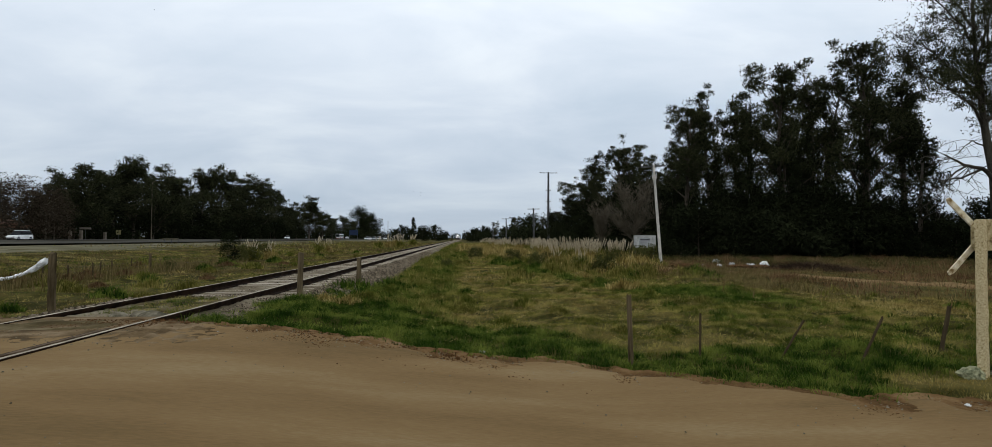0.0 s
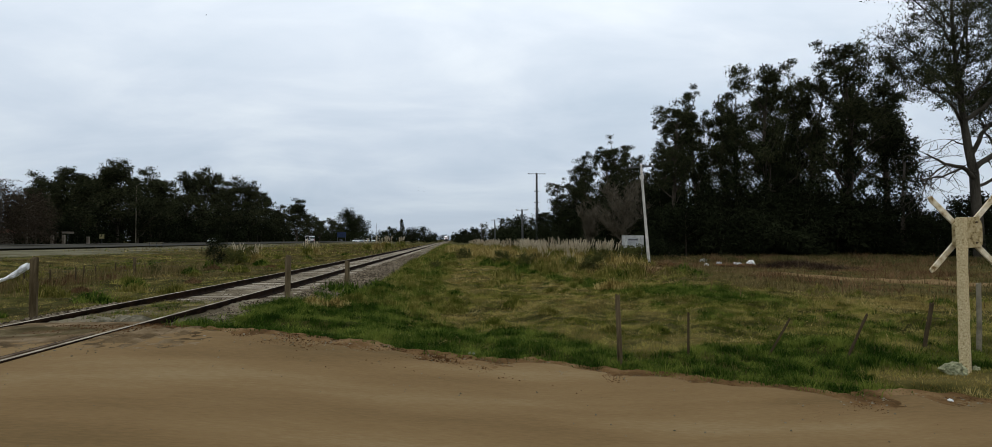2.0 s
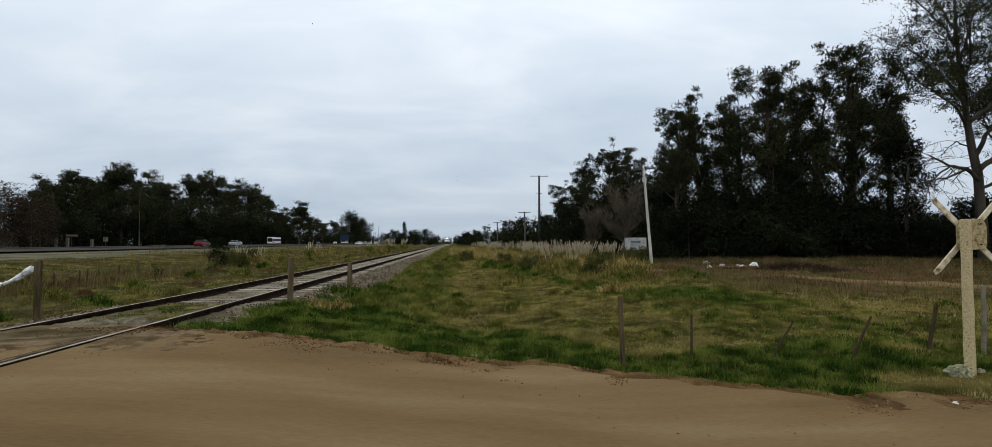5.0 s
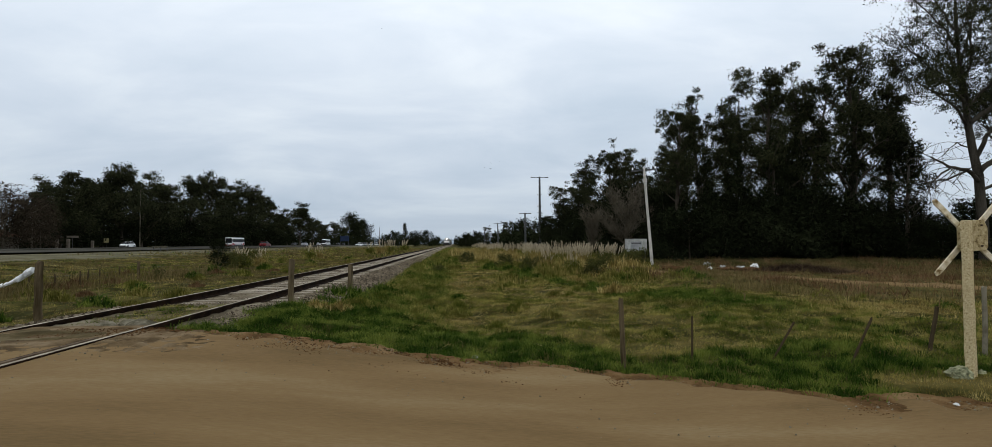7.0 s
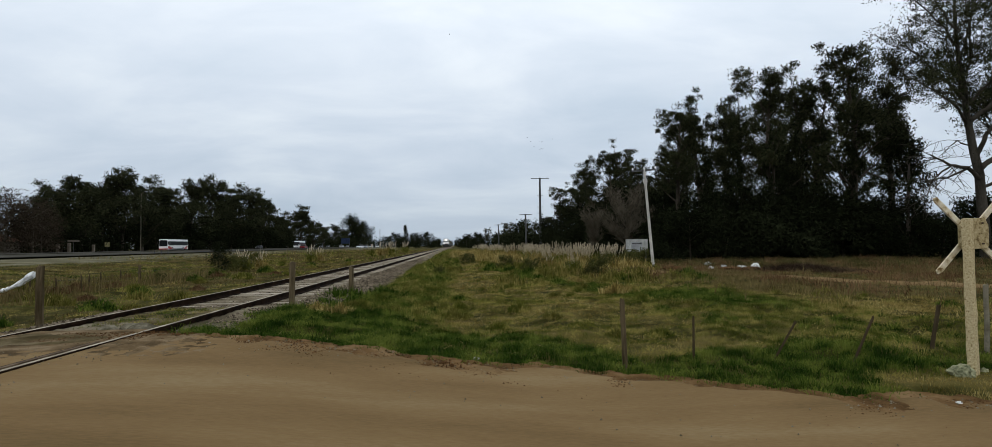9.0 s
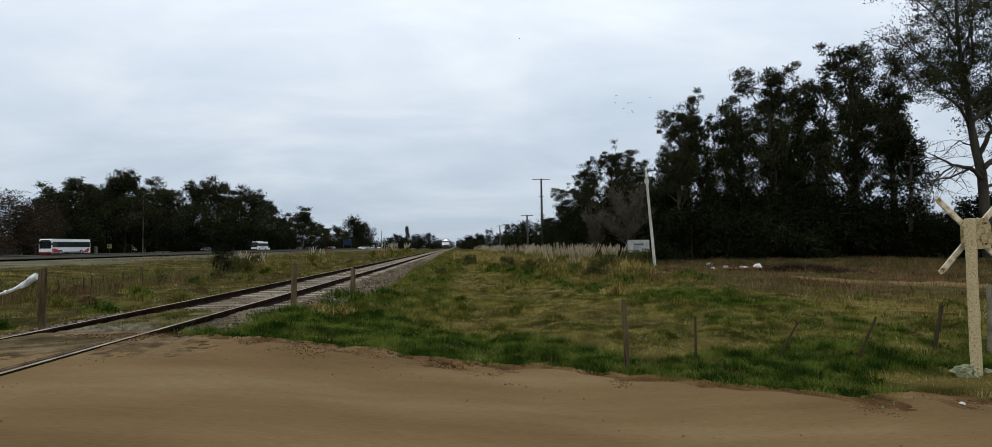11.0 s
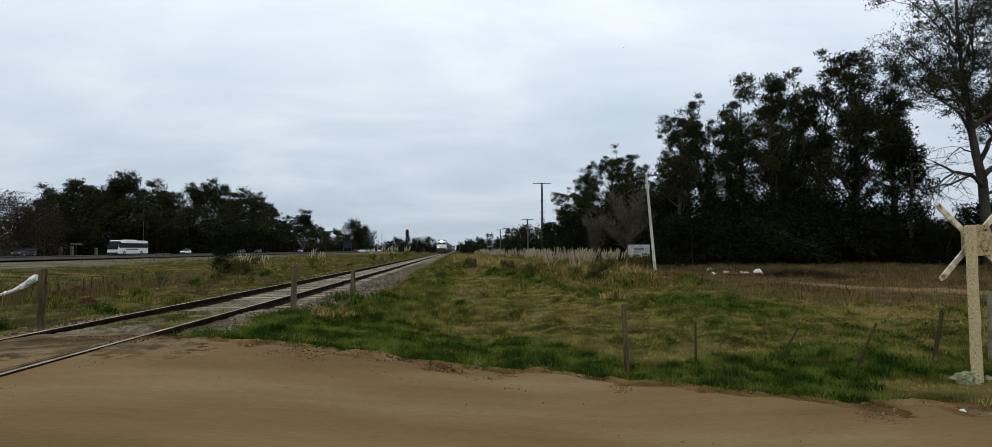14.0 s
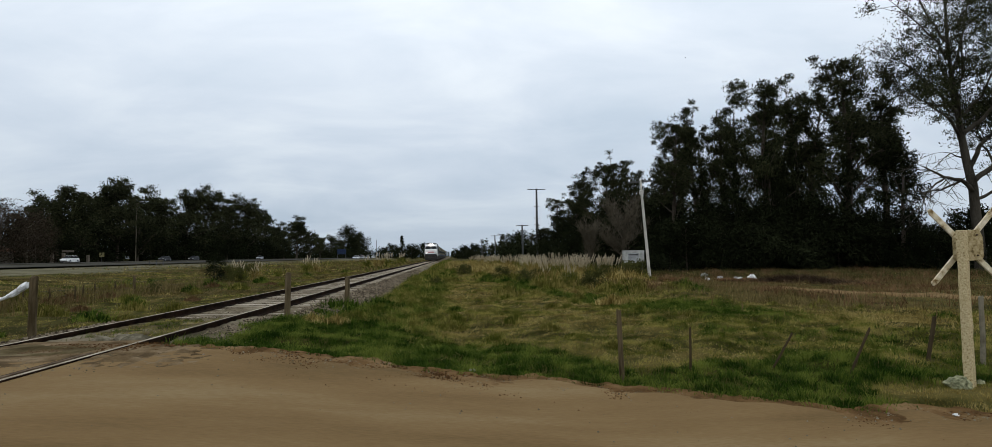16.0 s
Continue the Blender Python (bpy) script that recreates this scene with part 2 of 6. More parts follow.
    "tuss": surface("tussock_blades", [(0.1, (0.055, 0.058, 0.009)), (0.5, (0.15, 0.135, 0.029)), (0.9, (0.32, 0.26, 0.08))], 1.5, 6, 0.85, 0, island=0.5, vary=0.3, contrast=2.2, spec=0.03, leaf=0.3),
    "scrub": surface("olive_scrub_leaves", [(0.2, (0.026, 0.03, 0.007)), (0.8, (0.088, 0.088, 0.026))], 0.5, 4, 0.85, 0, island=0.6, vary=0.3, spec=0.03),
    "stalk": surface("grey_green_stone", two((0.08, 0.07, 0.045), (0.2, 0.175, 0.125)), 4, 30, 0.95, 0.5, 0.02, vary=0.3, spec=0.02),
    "bed": surface("ballast_bed", [(0.2, (0.055, 0.043, 0.025)), (0.5, (0.14, 0.113, 0.073)), (0.8, (0.25, 0.21, 0.15))], 1.0, 26, 0.95, 0.9, 0.04, contrast=1.6, spec=0.03),
    "earth": surface("loose_red_earth", [(0.2, (0.065, 0.036, 0.014)), (0.5, (0.128, 0.073, 0.03)), (0.8, (0.19, 0.122, 0.058))], 2.5, 30, 0.95, 0.9, 0.03, contrast=1.8, spec=0.02),
    "fill": surface("packed_fill", [(0.2, (0.045, 0.033, 0.014)), (0.5, (0.085, 0.064, 0.03)), (0.8, (0.14, 0.11, 0.062))], 2.2, 22, 0.95, 0.8, 0.03, contrast=1.8, spec=0.02),
    "bird": surface("black_feathers", two((0.01, 0.01, 0.01), (0.03, 0.03, 0.03)), 2, 15, 0.7, 0.0),
}


# ---- helpers of the builder ----
def mesh_np(name, verts, faces, material, smooth=False):
    """A mesh from arrays: verts (n, 3), faces (m, 3 or 4)."""
    verts, faces = np.asarray(verts, np.float32), np.asarray(faces, np.int32)
    me = bpy.data.meshes.new(name)
    k = faces.shape[1]
    me.vertices.add(len(verts))
    me.vertices.foreach_set("co", verts.ravel())
    me.loops.add(faces.size)
    me.loops.foreach_set("vertex_index", faces.ravel())
    me.polygons.add(len(faces))
    me.polygons.foreach_set("loop_start", np.arange(0, faces.size, k, dtype=np.int32))
    me.polygons.foreach_set("use_smooth", np.full(len(faces), smooth))
    me.update(calc_edges=True)
    me.materials.append(material)
    return me


def part(name, data, material=None, parent=None, label="", at=None):
    """Links a bmesh or a mesh as one object under a thing or a part."""
    if isinstance(data, bmesh.types.BMesh):
        me = bpy.data.meshes.new(name)
        data.to_mesh(me)
        data.free()
        me.materials.append(material)
        data = me
    ob = new(name, data)
    if parent:
        ob.parent = parent
    if at is not None:
        ob.matrix_basis = at
    if label:
        tagged(ob, label)
    return ob


def empty(name, m, label, category, group="", kind=""):
    ob = new(name)
    ob.empty_display_size = 0.2
    ob.matrix_basis = m
    return tagged(ob, label, category, group, kind)


def add_box(bm, x0, x1, y0, y1, z0, z1, bevel=0.0):
    b2 = bmesh.new()
    bmesh.ops.create_cube(b2, size=1.0, matrix=Matrix.LocRotScale(((x0 + x1) / 2, (y0 + y1) / 2, (z0 + z1) / 2), None, (x1 - x0, y1 - y0, z1 - z0)))
    if bevel:
        bmesh.ops.bevel(b2, geom=b2.edges[:], offset=bevel, segments=2, affect="EDGES", profile=0.5)
    tmp = bpy.data.meshes.new("tmp")
    b2.to_mesh(tmp)
    b2.free()
    bm.from_mesh(tmp)
    bpy.data.meshes.remove(tmp)
    return bm


def box(x0, x1, y0, y1, z0, z1, bevel=0.0):
    return add_box(bmesh.new(), x0, x1, y0, y1, z0, z1, bevel)


def tube(points, radii, sides=7):
    """Arrays of a tube through points."""
    pts = [Vector(p) for p in points]
    vs, fs = [], []
    for i, p in enumerate(pts):
        d = (pts[min(i + 1, len(pts) - 1)] - pts[max(i - 1, 0)]).normalized()
        u = d.cross(Vector((0.31, 0.9, 0.17))).normalized()
        w = d.cross(u)
        for k in range(sides):
            a = 2 * math.pi * k / sides
            vs.append(p + (u * math.cos(a) + w * math.sin(a)) * radii[i])
    for i in range(len(pts) - 1):
        for k in range(sides):
            a, b = i * sides + k, i * sides + (k + 1) % sides
            fs.append((a, b, b + sides, a + sides))
    return vs, fs


def join(pieces):
    vs, fs, n = [], [], 0
    for v, f in pieces:
        vs.extend(v)
        fs.extend([tuple(i + n for i in q) for q in f])
        n += len(v)
    return vs, fs


def value_noise(x, y, size, seed=0):
    """Smooth noise from 0 to 1 over the plane, for arrays."""
    x, y = np.asarray(x, float) / size, np.asarray(y, float) / size
    i, j = np.floor(x), np.floor(y)
    fx, fy = x - i, y - j
    fx, fy = fx * fx * (3 - 2 * fx), fy * fy * (3 - 2 * fy)

    def h(a, b):
        s = np.sin(a * 127.1 + b * 311.7 + seed * 74.7) * 43758.5453
        return s - np.floor(s)

    return (h(i, j) * (1 - fx) + h(i + 1, j) * fx) * (1 - fy) + (h(i, j + 1) * (1 - fx) + h(i + 1, j + 1) * fx) * fy


def step(a, b, v):
    t = np.clip((np.asarray(v, float) - a) / (b - a), 0, 1)
    return t * t * (3 - 2 * t)


# ---- the lie of the land ----
RAIL_NEAR, RAIL_FAR, RAIL_TOP = -4.39, -6.14, 0.435
TRACK = (RAIL_NEAR + RAIL_FAR) / 2


def road_edge(x):
    """The far edge of the dirt road, as y over x."""
    xs = [-60, -7, -4.3, -3.5, -2.6, -1, 0.3, 1.4, 2.1, 3.0, 3.8, 4.7, 5.4, 7, 30, 400]
    ys = [9.0, 8.6, 8.3, 8.0, 7.75, 7.4, 7.3, 7.15, 6.6, 6.1, 5.65, 5.45, 5.1, 4.9, 3.0, 3.0]
    return np.interp(x, xs, ys) + (value_noise(x, 0 * np.asarray(x, float), 0.5, 3) - 0.5) * 0.28


def road_z(x):
    """The road climbs to the crossing and falls again beyond it."""
    return 0.415 * step(2.2, -3.7, x) * (0.55 + 0.45 * step(-13, -7.4, x)) 


def field_z(x, y):
    x, y = np.asarray(x, float), np.asarray(y, float)
    z = (0.03 + 0.14 * step(17, 11.5, y)) * step(0.6, -3.2, x) * step(-11.5, -7.2, x) + 0.1 * step(-0.5, -3.4, x) * step(-9.0, -7.2, x) * step(17, 11.5, y)
    z = z + 0.45 * step(-19, -29, x) + 0.28 * step(-38, -46, x)
    near = step(70, 20, np.hypot(x, y))
    z = z + (value_noise(x, y, 0.42, 4) - 0.5) * 0.07 * step(30, 14, np.hypot(x, y)) + (value_noise(x, y, 1.1, 1) ** 2 - 0.3) * 0.17 * (0.3 + 0.7 * near) + (value_noise(x, y, 6, 2) - 0.5) * 0.12 * step(-46, -38, x)
    return z


def land_z(x, y):
    x, y = np.asarray(x, float), np.asarray(y, float)
    k = step(0.0, 1.4, y - road_edge(x))
    return (road_z(x) - 0.02) * (1 - k) + field_z(x, y) * k


def build_ground():
    """One sheet to the horizon, fine near the camera."""
    def axis(breaks):
        out = []
        for a, b, n in breaks:
            out.extend(np.linspace(a, b, n, endpoint=False))
        return np.array(out + [breaks[-1][1]])
    xs = axis([(-2600, -300, 8), (-300, -110, 6), (-110, -40, 28), (-40, -16, 40), (-16, 14, 130), (14, 60, 60), (60, 300, 12), (300, 2600, 8)])
    ys = axis([(-600, -20, 8), (-20, 0, 12), (0, 5, 20), (5, 24, 110), (24, 80, 70), (80, 300, 30), (300, 3500, 14)])
    gx, gy = np.meshgrid(xs, ys, indexing="ij")
    gz = land_z(gx, gy) - 0.06 * (1 - step(0.0, 0.5, gy - road_edge(gx))) * (gy > -12.5)
    # the track bed lies under its ballast
    bed = step(-8.4, -7.2, gx) * step(-2.9, -3.6, gx) * step(8.0, 9.5, gy)
    gz = gz - 0.12 * bed
    n, m = len(xs), len(ys)
    v = np.stack([gx, gy, gz], -1).reshape(-1, 3)
    i, j = np.meshgrid(np.arange(n - 1), np.arange(m - 1), indexing="ij")
    a = (i * m + j).ravel()
    f = np.stack([a, a + m, a + m + 1, a + 1], 1)
    ob = part("ground", mesh_np("ground", v, f, M["soil"], True))
    tagged(ob, "rough grassy field with bare brown earth between tufts", "ground", kind="structure")


def build_dirt_road():
    xs = np.concatenate([np.linspace(-60, -10, 30, endpoint=False), np.linspace(-10, 9, 230, endpoint=False), np.linspace(9, 120, 50)])
    ss = np.concatenate([np.linspace(0, 0.55, 14, endpoint=False), np.linspace(0.55, 1, 60)])
    gx, gs = np.meshgrid(xs, ss, indexing="ij")
    edge = road_edge(gx) + 0.12
    gy = -12 + gs * (edge + 12)
    ruts = 0.014 * np.sin((gy - 0.12 * gx) * 2.6 + 3 * value_noise(gx, gy, 4, 5)) * (value_noise(gx, gy, 3, 6))
    gz = road_z(gx) + ruts * step(-3, 0, gx) + (value_noise(gx, gy, 0.35, 7) - 0.5) * 0.014 + (value_noise(gx, gy, 1.6, 8) - 0.5) * 0.03
    gz = gz - 0.09 * step(0.985, 1.0, gs) + 0.035 * step(0.9, 0.965, gs) * (value_noise(gx, gy, 0.3, 9)) 
    between = step(-8.4, -6.4, gx) * step(-3.0, -4.2, gx)
    gz = np.where(between > 0.5, np.minimum(gz, 0.415), gz)
    n, m = gx.shape
    v = np.stack([gx, gy, gz], -1).reshape(-1, 3)
    i, j = np.meshgrid(np.arange(n - 1), np.arange(m - 1), indexing="ij")
    a = (i * m + j).ravel()
    f = np.stack([a, a + m, a + m + 1, a + 1], 1)
    ob = part("dirt_road", mesh_np("dirt_road", v, f, M["dirt"], True))
    tagged(ob, "packed brown dirt road with shallow wheel ruts", "dirt road", kind="structure")


def strip(name, x0, x1, y0, y1, lift, material, label, category, nx=6, ny=60):
    xs, ys = np.linspace(x0, x1, nx), y0 + (y1 - y0) * np.linspace(0, 1, ny) ** 2
    gx, gy = np.meshgrid(xs, ys, indexing="ij")
    gz = np.full_like(gx, lift) if np.isscalar(lift) else np.interp(gx, *lift)
    n, m = gx.shape
    v = np.stack([gx, gy, gz], -1).reshape(-1, 3)
    i, j = np.meshgrid(np.arange(n - 1), np.arange(m - 1), indexing="ij")
    a = (i * m + j).ravel()
    ob = part(name, mesh_np(name, v, np.stack([a, a + m, a + m + 1, a + 1], 1), material, True))
    return tagged(ob, label, category, kind="structure")


HIGHWAY_Z = 0.84


def build_highway():
    strip("verge", -42.5, -27, -60, 900, ([-42.5, -38, -29, -27], [0.66, 0.49, 0.47, 0.40]), M["verge"], "dull gravel verge beside the highway", "verge")
    strip("highway_near", -65, -43, -600, 1500, HIGHWAY_Z, M["asphalt"], "grey asphalt highway carriageway", "road")
    strip("highway_far", -92, -72, -600, 1500, HIGHWAY_Z, M["asphalt"], "grey asphalt highway carriageway", "road")


def profile_rail(length):
    """A flat-bottomed rail along y, with its head a mesh of its own."""
    pts = [(-0.07, 0), (0.07, 0), (0.07, 0.012), (0.012, 0.032), (0.009, 0.11), (-0.009, 0.11), (-0.012, 0.032), (-0.07, 0.012)]
    ys = [0, length]
    v = [(x, y, z) for y in ys for x, z in pts]
    n = len(pts)
    f = [(k, (k + 1) % n, (k + 1) % n + n, k + n) for k in range(n)]
    web = mesh_np("web", v, f, M["rail"])
    hp = [(-0.034, 0.108), (0.034, 0.108), (0.036, 0.143), (0.028, 0.15), (-0.028, 0.15), (-0.036, 0.143)]
    v = [(x, y, z) for y in ys for x, z in hp]
    n = len(hp)
    f = [(k, (k + 1) % n, (k + 1) % n + n, k + n) for k in range(n)]
    me = mesh_np("head", v, f, M["rail"])
    tp = [(-0.03, 0.1505), (0.03, 0.1505)]
    v = [(x, y, z) for y in ys for x, z in tp]
    top = mesh_np("running_surface", v, [(0, 1, 3, 2)], M["railhead"])
    return web, me, top


def build_track():
    track = empty("railway_track", pose(0, 0, 0), "straight broad-gauge railway track with rusted rails on ballast", "railway track", kind="structure")
    web, head, top = profile_rail(1500)
    for x in (RAIL_NEAR, RAIL_FAR):
        r = part("rail", web, None, track, "rusted steel rail with a worn top", pose(x, -40, RAIL_TOP - 0.15))
        part("rail_head", head, None, r)
        part("running_surface", top, None, r)
    # guard rails through the crossing
    for x, s in ((RAIL_NEAR, -1), (RAIL_FAR, 1)):
        part("guard_rail", box(-0.028, 0.028, -30, 7.6, -0.03, 0.0, 0.006), M["guard"], track, "rusted guard rail in the crossing", pose(x + s * 0.14, 0, RAIL_TOP - 0.006))
        # the gaps are solid strips, with their shade put into the dark colour
        part("flangeway", box(-0.037, 0.037, -30, 7.9, -0.03, 0.0), M["rail"], track, "dark strip for the shaded groove beside the rail", pose(x + s * 0.073, 0, RAIL_TOP - 0.022))
        part("flangeway", box(-0.02, 0.02, -30, 7.5, -0.03, 0.0), M["rail"], track, "dark strip for the shaded gap along the guard rail", pose(x + s * 0.19, 0, RAIL_TOP - 0.014))
        part("outer_edge", box(-0.014, 0.014, -30, 5.4, -0.03, 0.0), M["rail"], track, "dark strip for the shaded gap at the road's edge", pose(x - s * 0.2, 0, RAIL_TOP - 0.012))
    # sleepers
    rnd = random.Random(4)
    bm = bmesh.new()
    add_box(bm, -1.36, 1.36, -0.11, 0.11, -0.09, 0.0, 0.012)
    me = bpy.data.meshes.new("sleeper")
    bm.to_mesh(me)
    bm.free()
    me.materials.append(M["sleeper"])
    y = 10.4
    for k in range(230):
        part("sleeper", me, None, track, "", pose(TRACK + rnd.uniform(-0.04, 0.04), y, RAIL_TOP - 0.15 + rnd.uniform(-0.012, 0.012), 0, rnd.uniform(-0.6, 0.6), rnd.uniform(-2.2, 2.2)))
        y += 0.684
    bm = bmesh.new()
    far = y
    while y < far + 300:
        add_box(bm, -1.36, 1.36, y - 0.125, y + 0.125, -0.09, 0.0)
        y += 0.684
    tagged(part("far_sleepers", bm, M["sleeper"], track, "", pose(TRACK, 0, RAIL_TOP - 0.15)), kind="stuff")
    # ballast bed
    prof_x = np.array([-8.3, -7.7, -7.1, -6.8, -6.5, -5.3, -4.0, -3.6, -3.2, -2.75, -2.3])
    prof_z = np.array([-0.05, 0.06, 0.19, 0.245, 0.262, 0.266, 0.262, 0.25, 0.17, 0.05, -0.12])
    xs = np.linspace(-8.3, -2.3, 64)
    ys = np.concatenate([np.linspace(8.3, 40, 300, endpoint=False), np.linspace(40, 160, 160, endpoint=False), np.linspace(160, 1400, 30)])
    gx, gy = np.meshgrid(xs, ys, indexing="ij")
    gz = np.interp(gx, prof_x, prof_z) + (value_noise(gx, gy, 0.14, 11) - 0.5) * 0.06 + (value_noise(gx, gy, 0.8, 12) - 0.5) * 0.045
    gz = gz + 0.075 * step(13.6, 11.8, gy) * step(-8.0, -7.0, gx) * step(-3.2, -3.9, gx)
    gz = gz - 0.2 * step(8.7, 8.3, gy)
    n, m = gx.shape
    v = np.stack([gx, gy, gz], -1).reshape(-1, 3)
    i, j = np.meshgrid(np.arange(n - 1), np.arange(m - 1), indexing="ij")
    a = (i * m + j).ravel()
    bed = part("ballast_bed", mesh_np("ballast_bed", v, np.stack([a, a + m, a + m + 1, a + 1], 1), M["bed"], True), None, track, "grey crushed-stone ballast")
    # earth packed between the rails next to the crossing
    xs, ys = np.linspace(-6.08, -4.45, 24), np.linspace(7.2, 13.2, 100)
    gx, gy = np.meshgrid(xs, ys, indexing="ij")
    gz = 0.345 - 0.12 * step(11.6, 13.2, gy) + 0.068 * step(9.2, 8.0, gy) - 0.07 * step(7.6, 7.2, gy) + (value_noise(gx, gy, 0.3, 13) - 0.5) * 0.045 + (value_noise(gx, gy, 0.9, 14) - 0.5) * 0.04
    n, m = gx.shape
    i, j = np.meshgrid(np.arange(n - 1), np.arange(m - 1), indexing="ij")
    a = (i * m + j).ravel()
    rs = np.random.default_rng(15)
    sx, sy = rs.uniform(-6.0, -4.5, 900), rs.uniform(7.3, 9.4, 900)
    tagged(part("crossing_gravel", scatter_stones(sx, sy, 0.345 + 0.06 * step(9.2, 8.0, sy), rs.uniform(0.006, 0.024, 900), M["gravel"], rs), None, track, "small stones pressed into the crossing"), kind="stuff")
    part("earth_fill", mesh_np("earth_fill", np.stack([gx, gy, gz], -1).reshape(-1, 3), np.stack([a, a + m, a + m + 1, a + 1], 1), M["fill"], True), None, track, "packed grey-brown earth between the rails")
    # loose ballast stones
    rng = np.random.default_rng(5)
    count = 42000
    y = 8.4 + 46 * rng.random(count) ** 1.7
    x = np.where(rng.random(count) < 0.42, rng.uniform(-3.8, -2.62, count), rng.uniform(-7.6, -3.6, count))
    y = np.where((x > -6.3) & (x < -4.2), np.maximum(y, 12.6 + rng.random(count)), y)
    z = np.interp(x, prof_x, prof_z) + 0.075 * step(13.6, 11.8, y) * step(-8.0, -7.0, x) * step(-3.2, -3.9, x)
    tagged(part("ballast_stones", scatter_stones(x, y, z, np.where((x > -6.7) & (x < -3.75), rng.uniform(0.014, 0.032, count), rng.uniform(0.02, 0.062, count)), M["gravel"], rng), None, track), kind="stuff")


def scatter_stones(x, y, z, r, material, rng):
    """Many angular stones in one mesh: squashed, skewed octahedra."""
    n = len(x)
    base = np.array([(1, 0, -0.25), (0, 1, -0.25), (-1, 0, -0.25), (0, -1, -0.25), (0.3, 0.1, 0.72), (-0.3, -0.1, 0.66)], float)
    v = base[None] * (1 + rng.uniform(-0.35, 0.35, (n, 6, 3))) * r[:, None, None]
    a = rng.uniform(0, 6.28, n)
    c, s = np.cos(a)[:, None], np.sin(a)[:, None]
    vx, vy = v[..., 0] * c - v[..., 1] * s, v[..., 0] * s + v[..., 1] * c
    v = np.stack([vx + x[:, None], vy + y[:, None], v[..., 2] + z[:, None]], -1)
    f = np.array([(0, 1, 4), (1, 2, 5), (1, 5, 4), (2, 3, 5), (3, 0, 4), (3, 4, 5)])
    f = f[None] + (np.arange(n) * 6)[:, None, None]
    return mesh_np("stones", v.reshape(-1, 3), f.reshape(-1, 3), material)


# ---- grass, built blade by blade ----
def blades(name, x, y, z, height, width, material, rng, lean=0.45, bent=True, least=0.05, toward=None):
    """Many grass blades in one mesh; toward gives each blade the way it leans, as an angle."""
    n = len(x)
    a = rng.uniform(0, 6.28, n)
    d = np.stack([np.cos(a), np.sin(a)], 1)
    b = rng.uniform(0, 6.28, n) if toward is None else toward + rng.normal(0, 0.7, n)
    l = np.minimum(rng.uniform(least, lean, n), 0.97) * height
    lx, ly = np.cos(b) * l, np.sin(b) * l
    base = np.stack([x, y, z - 0.02], 1)
    side = np.concatenate([d * width[:, None] / 2, np.zeros((n, 1))], 1)
    tip = base + np.stack([lx, ly, height * np.sqrt(np.maximum(0.1, 1 - (l / height) ** 2))], 1)
    if bent:
        mid = base + np.stack([lx * 0.3, ly * 0.3, height * 0.6], 1)
        v = np.stack([base - side, base + side, mid + side * 0.8, mid - side * 0.8, tip], 1).reshape(-1, 3)
        f = np.array([(0, 1, 2), (0, 2, 3), (3, 2, 4)])[None] + (np.arange(n) * 5)[:, None, None]
    else:
        v = np.stack([base - side, base + side, tip], 1).reshape(-1, 3)
        f = np.array([(0, 1, 2)])[None] + (np.arange(n) * 3)[:, None, None]
    return mesh_np(name, v, f.reshape(-1, 3), material)


def tufts(x, y, size, seed):
    """For every blade: how near it stands to the heart of its tuft (1 to 0), the way outwards, and a number of the tuft from 0 to 1."""
    u, v = x / size, y / size
    i, j = np.floor(u), np.floor(v)
    best, way, kind = np.full(len(x), 9.0), np.zeros(len(x)), np.zeros(len(x))

    def h(a, b, k):
        q = np.sin(a * 91.7 + b * 257.3 + (seed + k) * 37.9) * 24634.6345
        return q - np.floor(q)

    for a in (-1, 0, 1):
        for b in (-1, 0, 1):
            dx, dy = u - (i + a + h(i + a, j + b, 0)), v - (j + b + h(i + a, j + b, 1))
            r = np.hypot(dx, dy) / (0.55 + 0.75 * h(i + a, j + b, 2))
            near = r < best
            best = np.where(near, r, best)
            way = np.where(near, np.arctan2(dy, dx), way)
            kind = np.where(near, h(i + a, j + b, 3), kind)
    return np.clip(1 - best, 0, 1), way, kind


def lushness(x, y):
    """How green the meadow is, 0 dry to 1 lush: lush by the road, with a green swale; mown and dry between."""
    edge = np.interp(x, [-4, -2.5, -0.5, 0.8, 2.3, 6, 9], [17, 14.5, 10.8, 9.3, 8.5, 7.2, 6.6]) + (value_noise(x, y, 1.3, 24) - 0.5) * 2.2
    g = 0.95 * step(0.8, -0.8, y - edge)
    slope = 0.45 * step(0.6, -0.6, x) * step(-3.6, -2.6, x)
    mown = 0.14 + 0.1 * value_noise(x, y, 3.0, 25)
    right = 0.45 * step(3.6, 4.8, x) * step(17, 13, y + 0.35 * (x - 10)) * step(12.5, 9.5, x)
    g = np.maximum(g, np.maximum(np.maximum(slope, mown), right))
    mid = np.interp(x, [2.5, 3.7, 4.4, 5.2, 8, 10.5], [36, 28, 22, 17.5, 15.5, 13.5])
    g = np.maximum(g, 1.0 * np.exp(-((y - mid) / (1.9 + 0.15 * y)) ** 2) * step(2.0, 3.4, x) * step(10.5, 8, x))
    g = np.where(x < -6, 0.36, np.where(x < -4.3, 0.42, g))
    g = g * (1 - 0.9 * step(4.3, 5.1, x) * step(6.9, 6.1, y))
    g = g * (1 - 0.75 * np.exp(-((x - 10.2) / 1.9) ** 2 - ((y - 12.2) / 1.5) ** 2))
    return np.clip(g + (value_noise(x, y, 2.3, 21) - 0.5) * 0.3 + (value_noise(x, y, 0.75, 22) - 0.5) * 0.4, 0, 1)


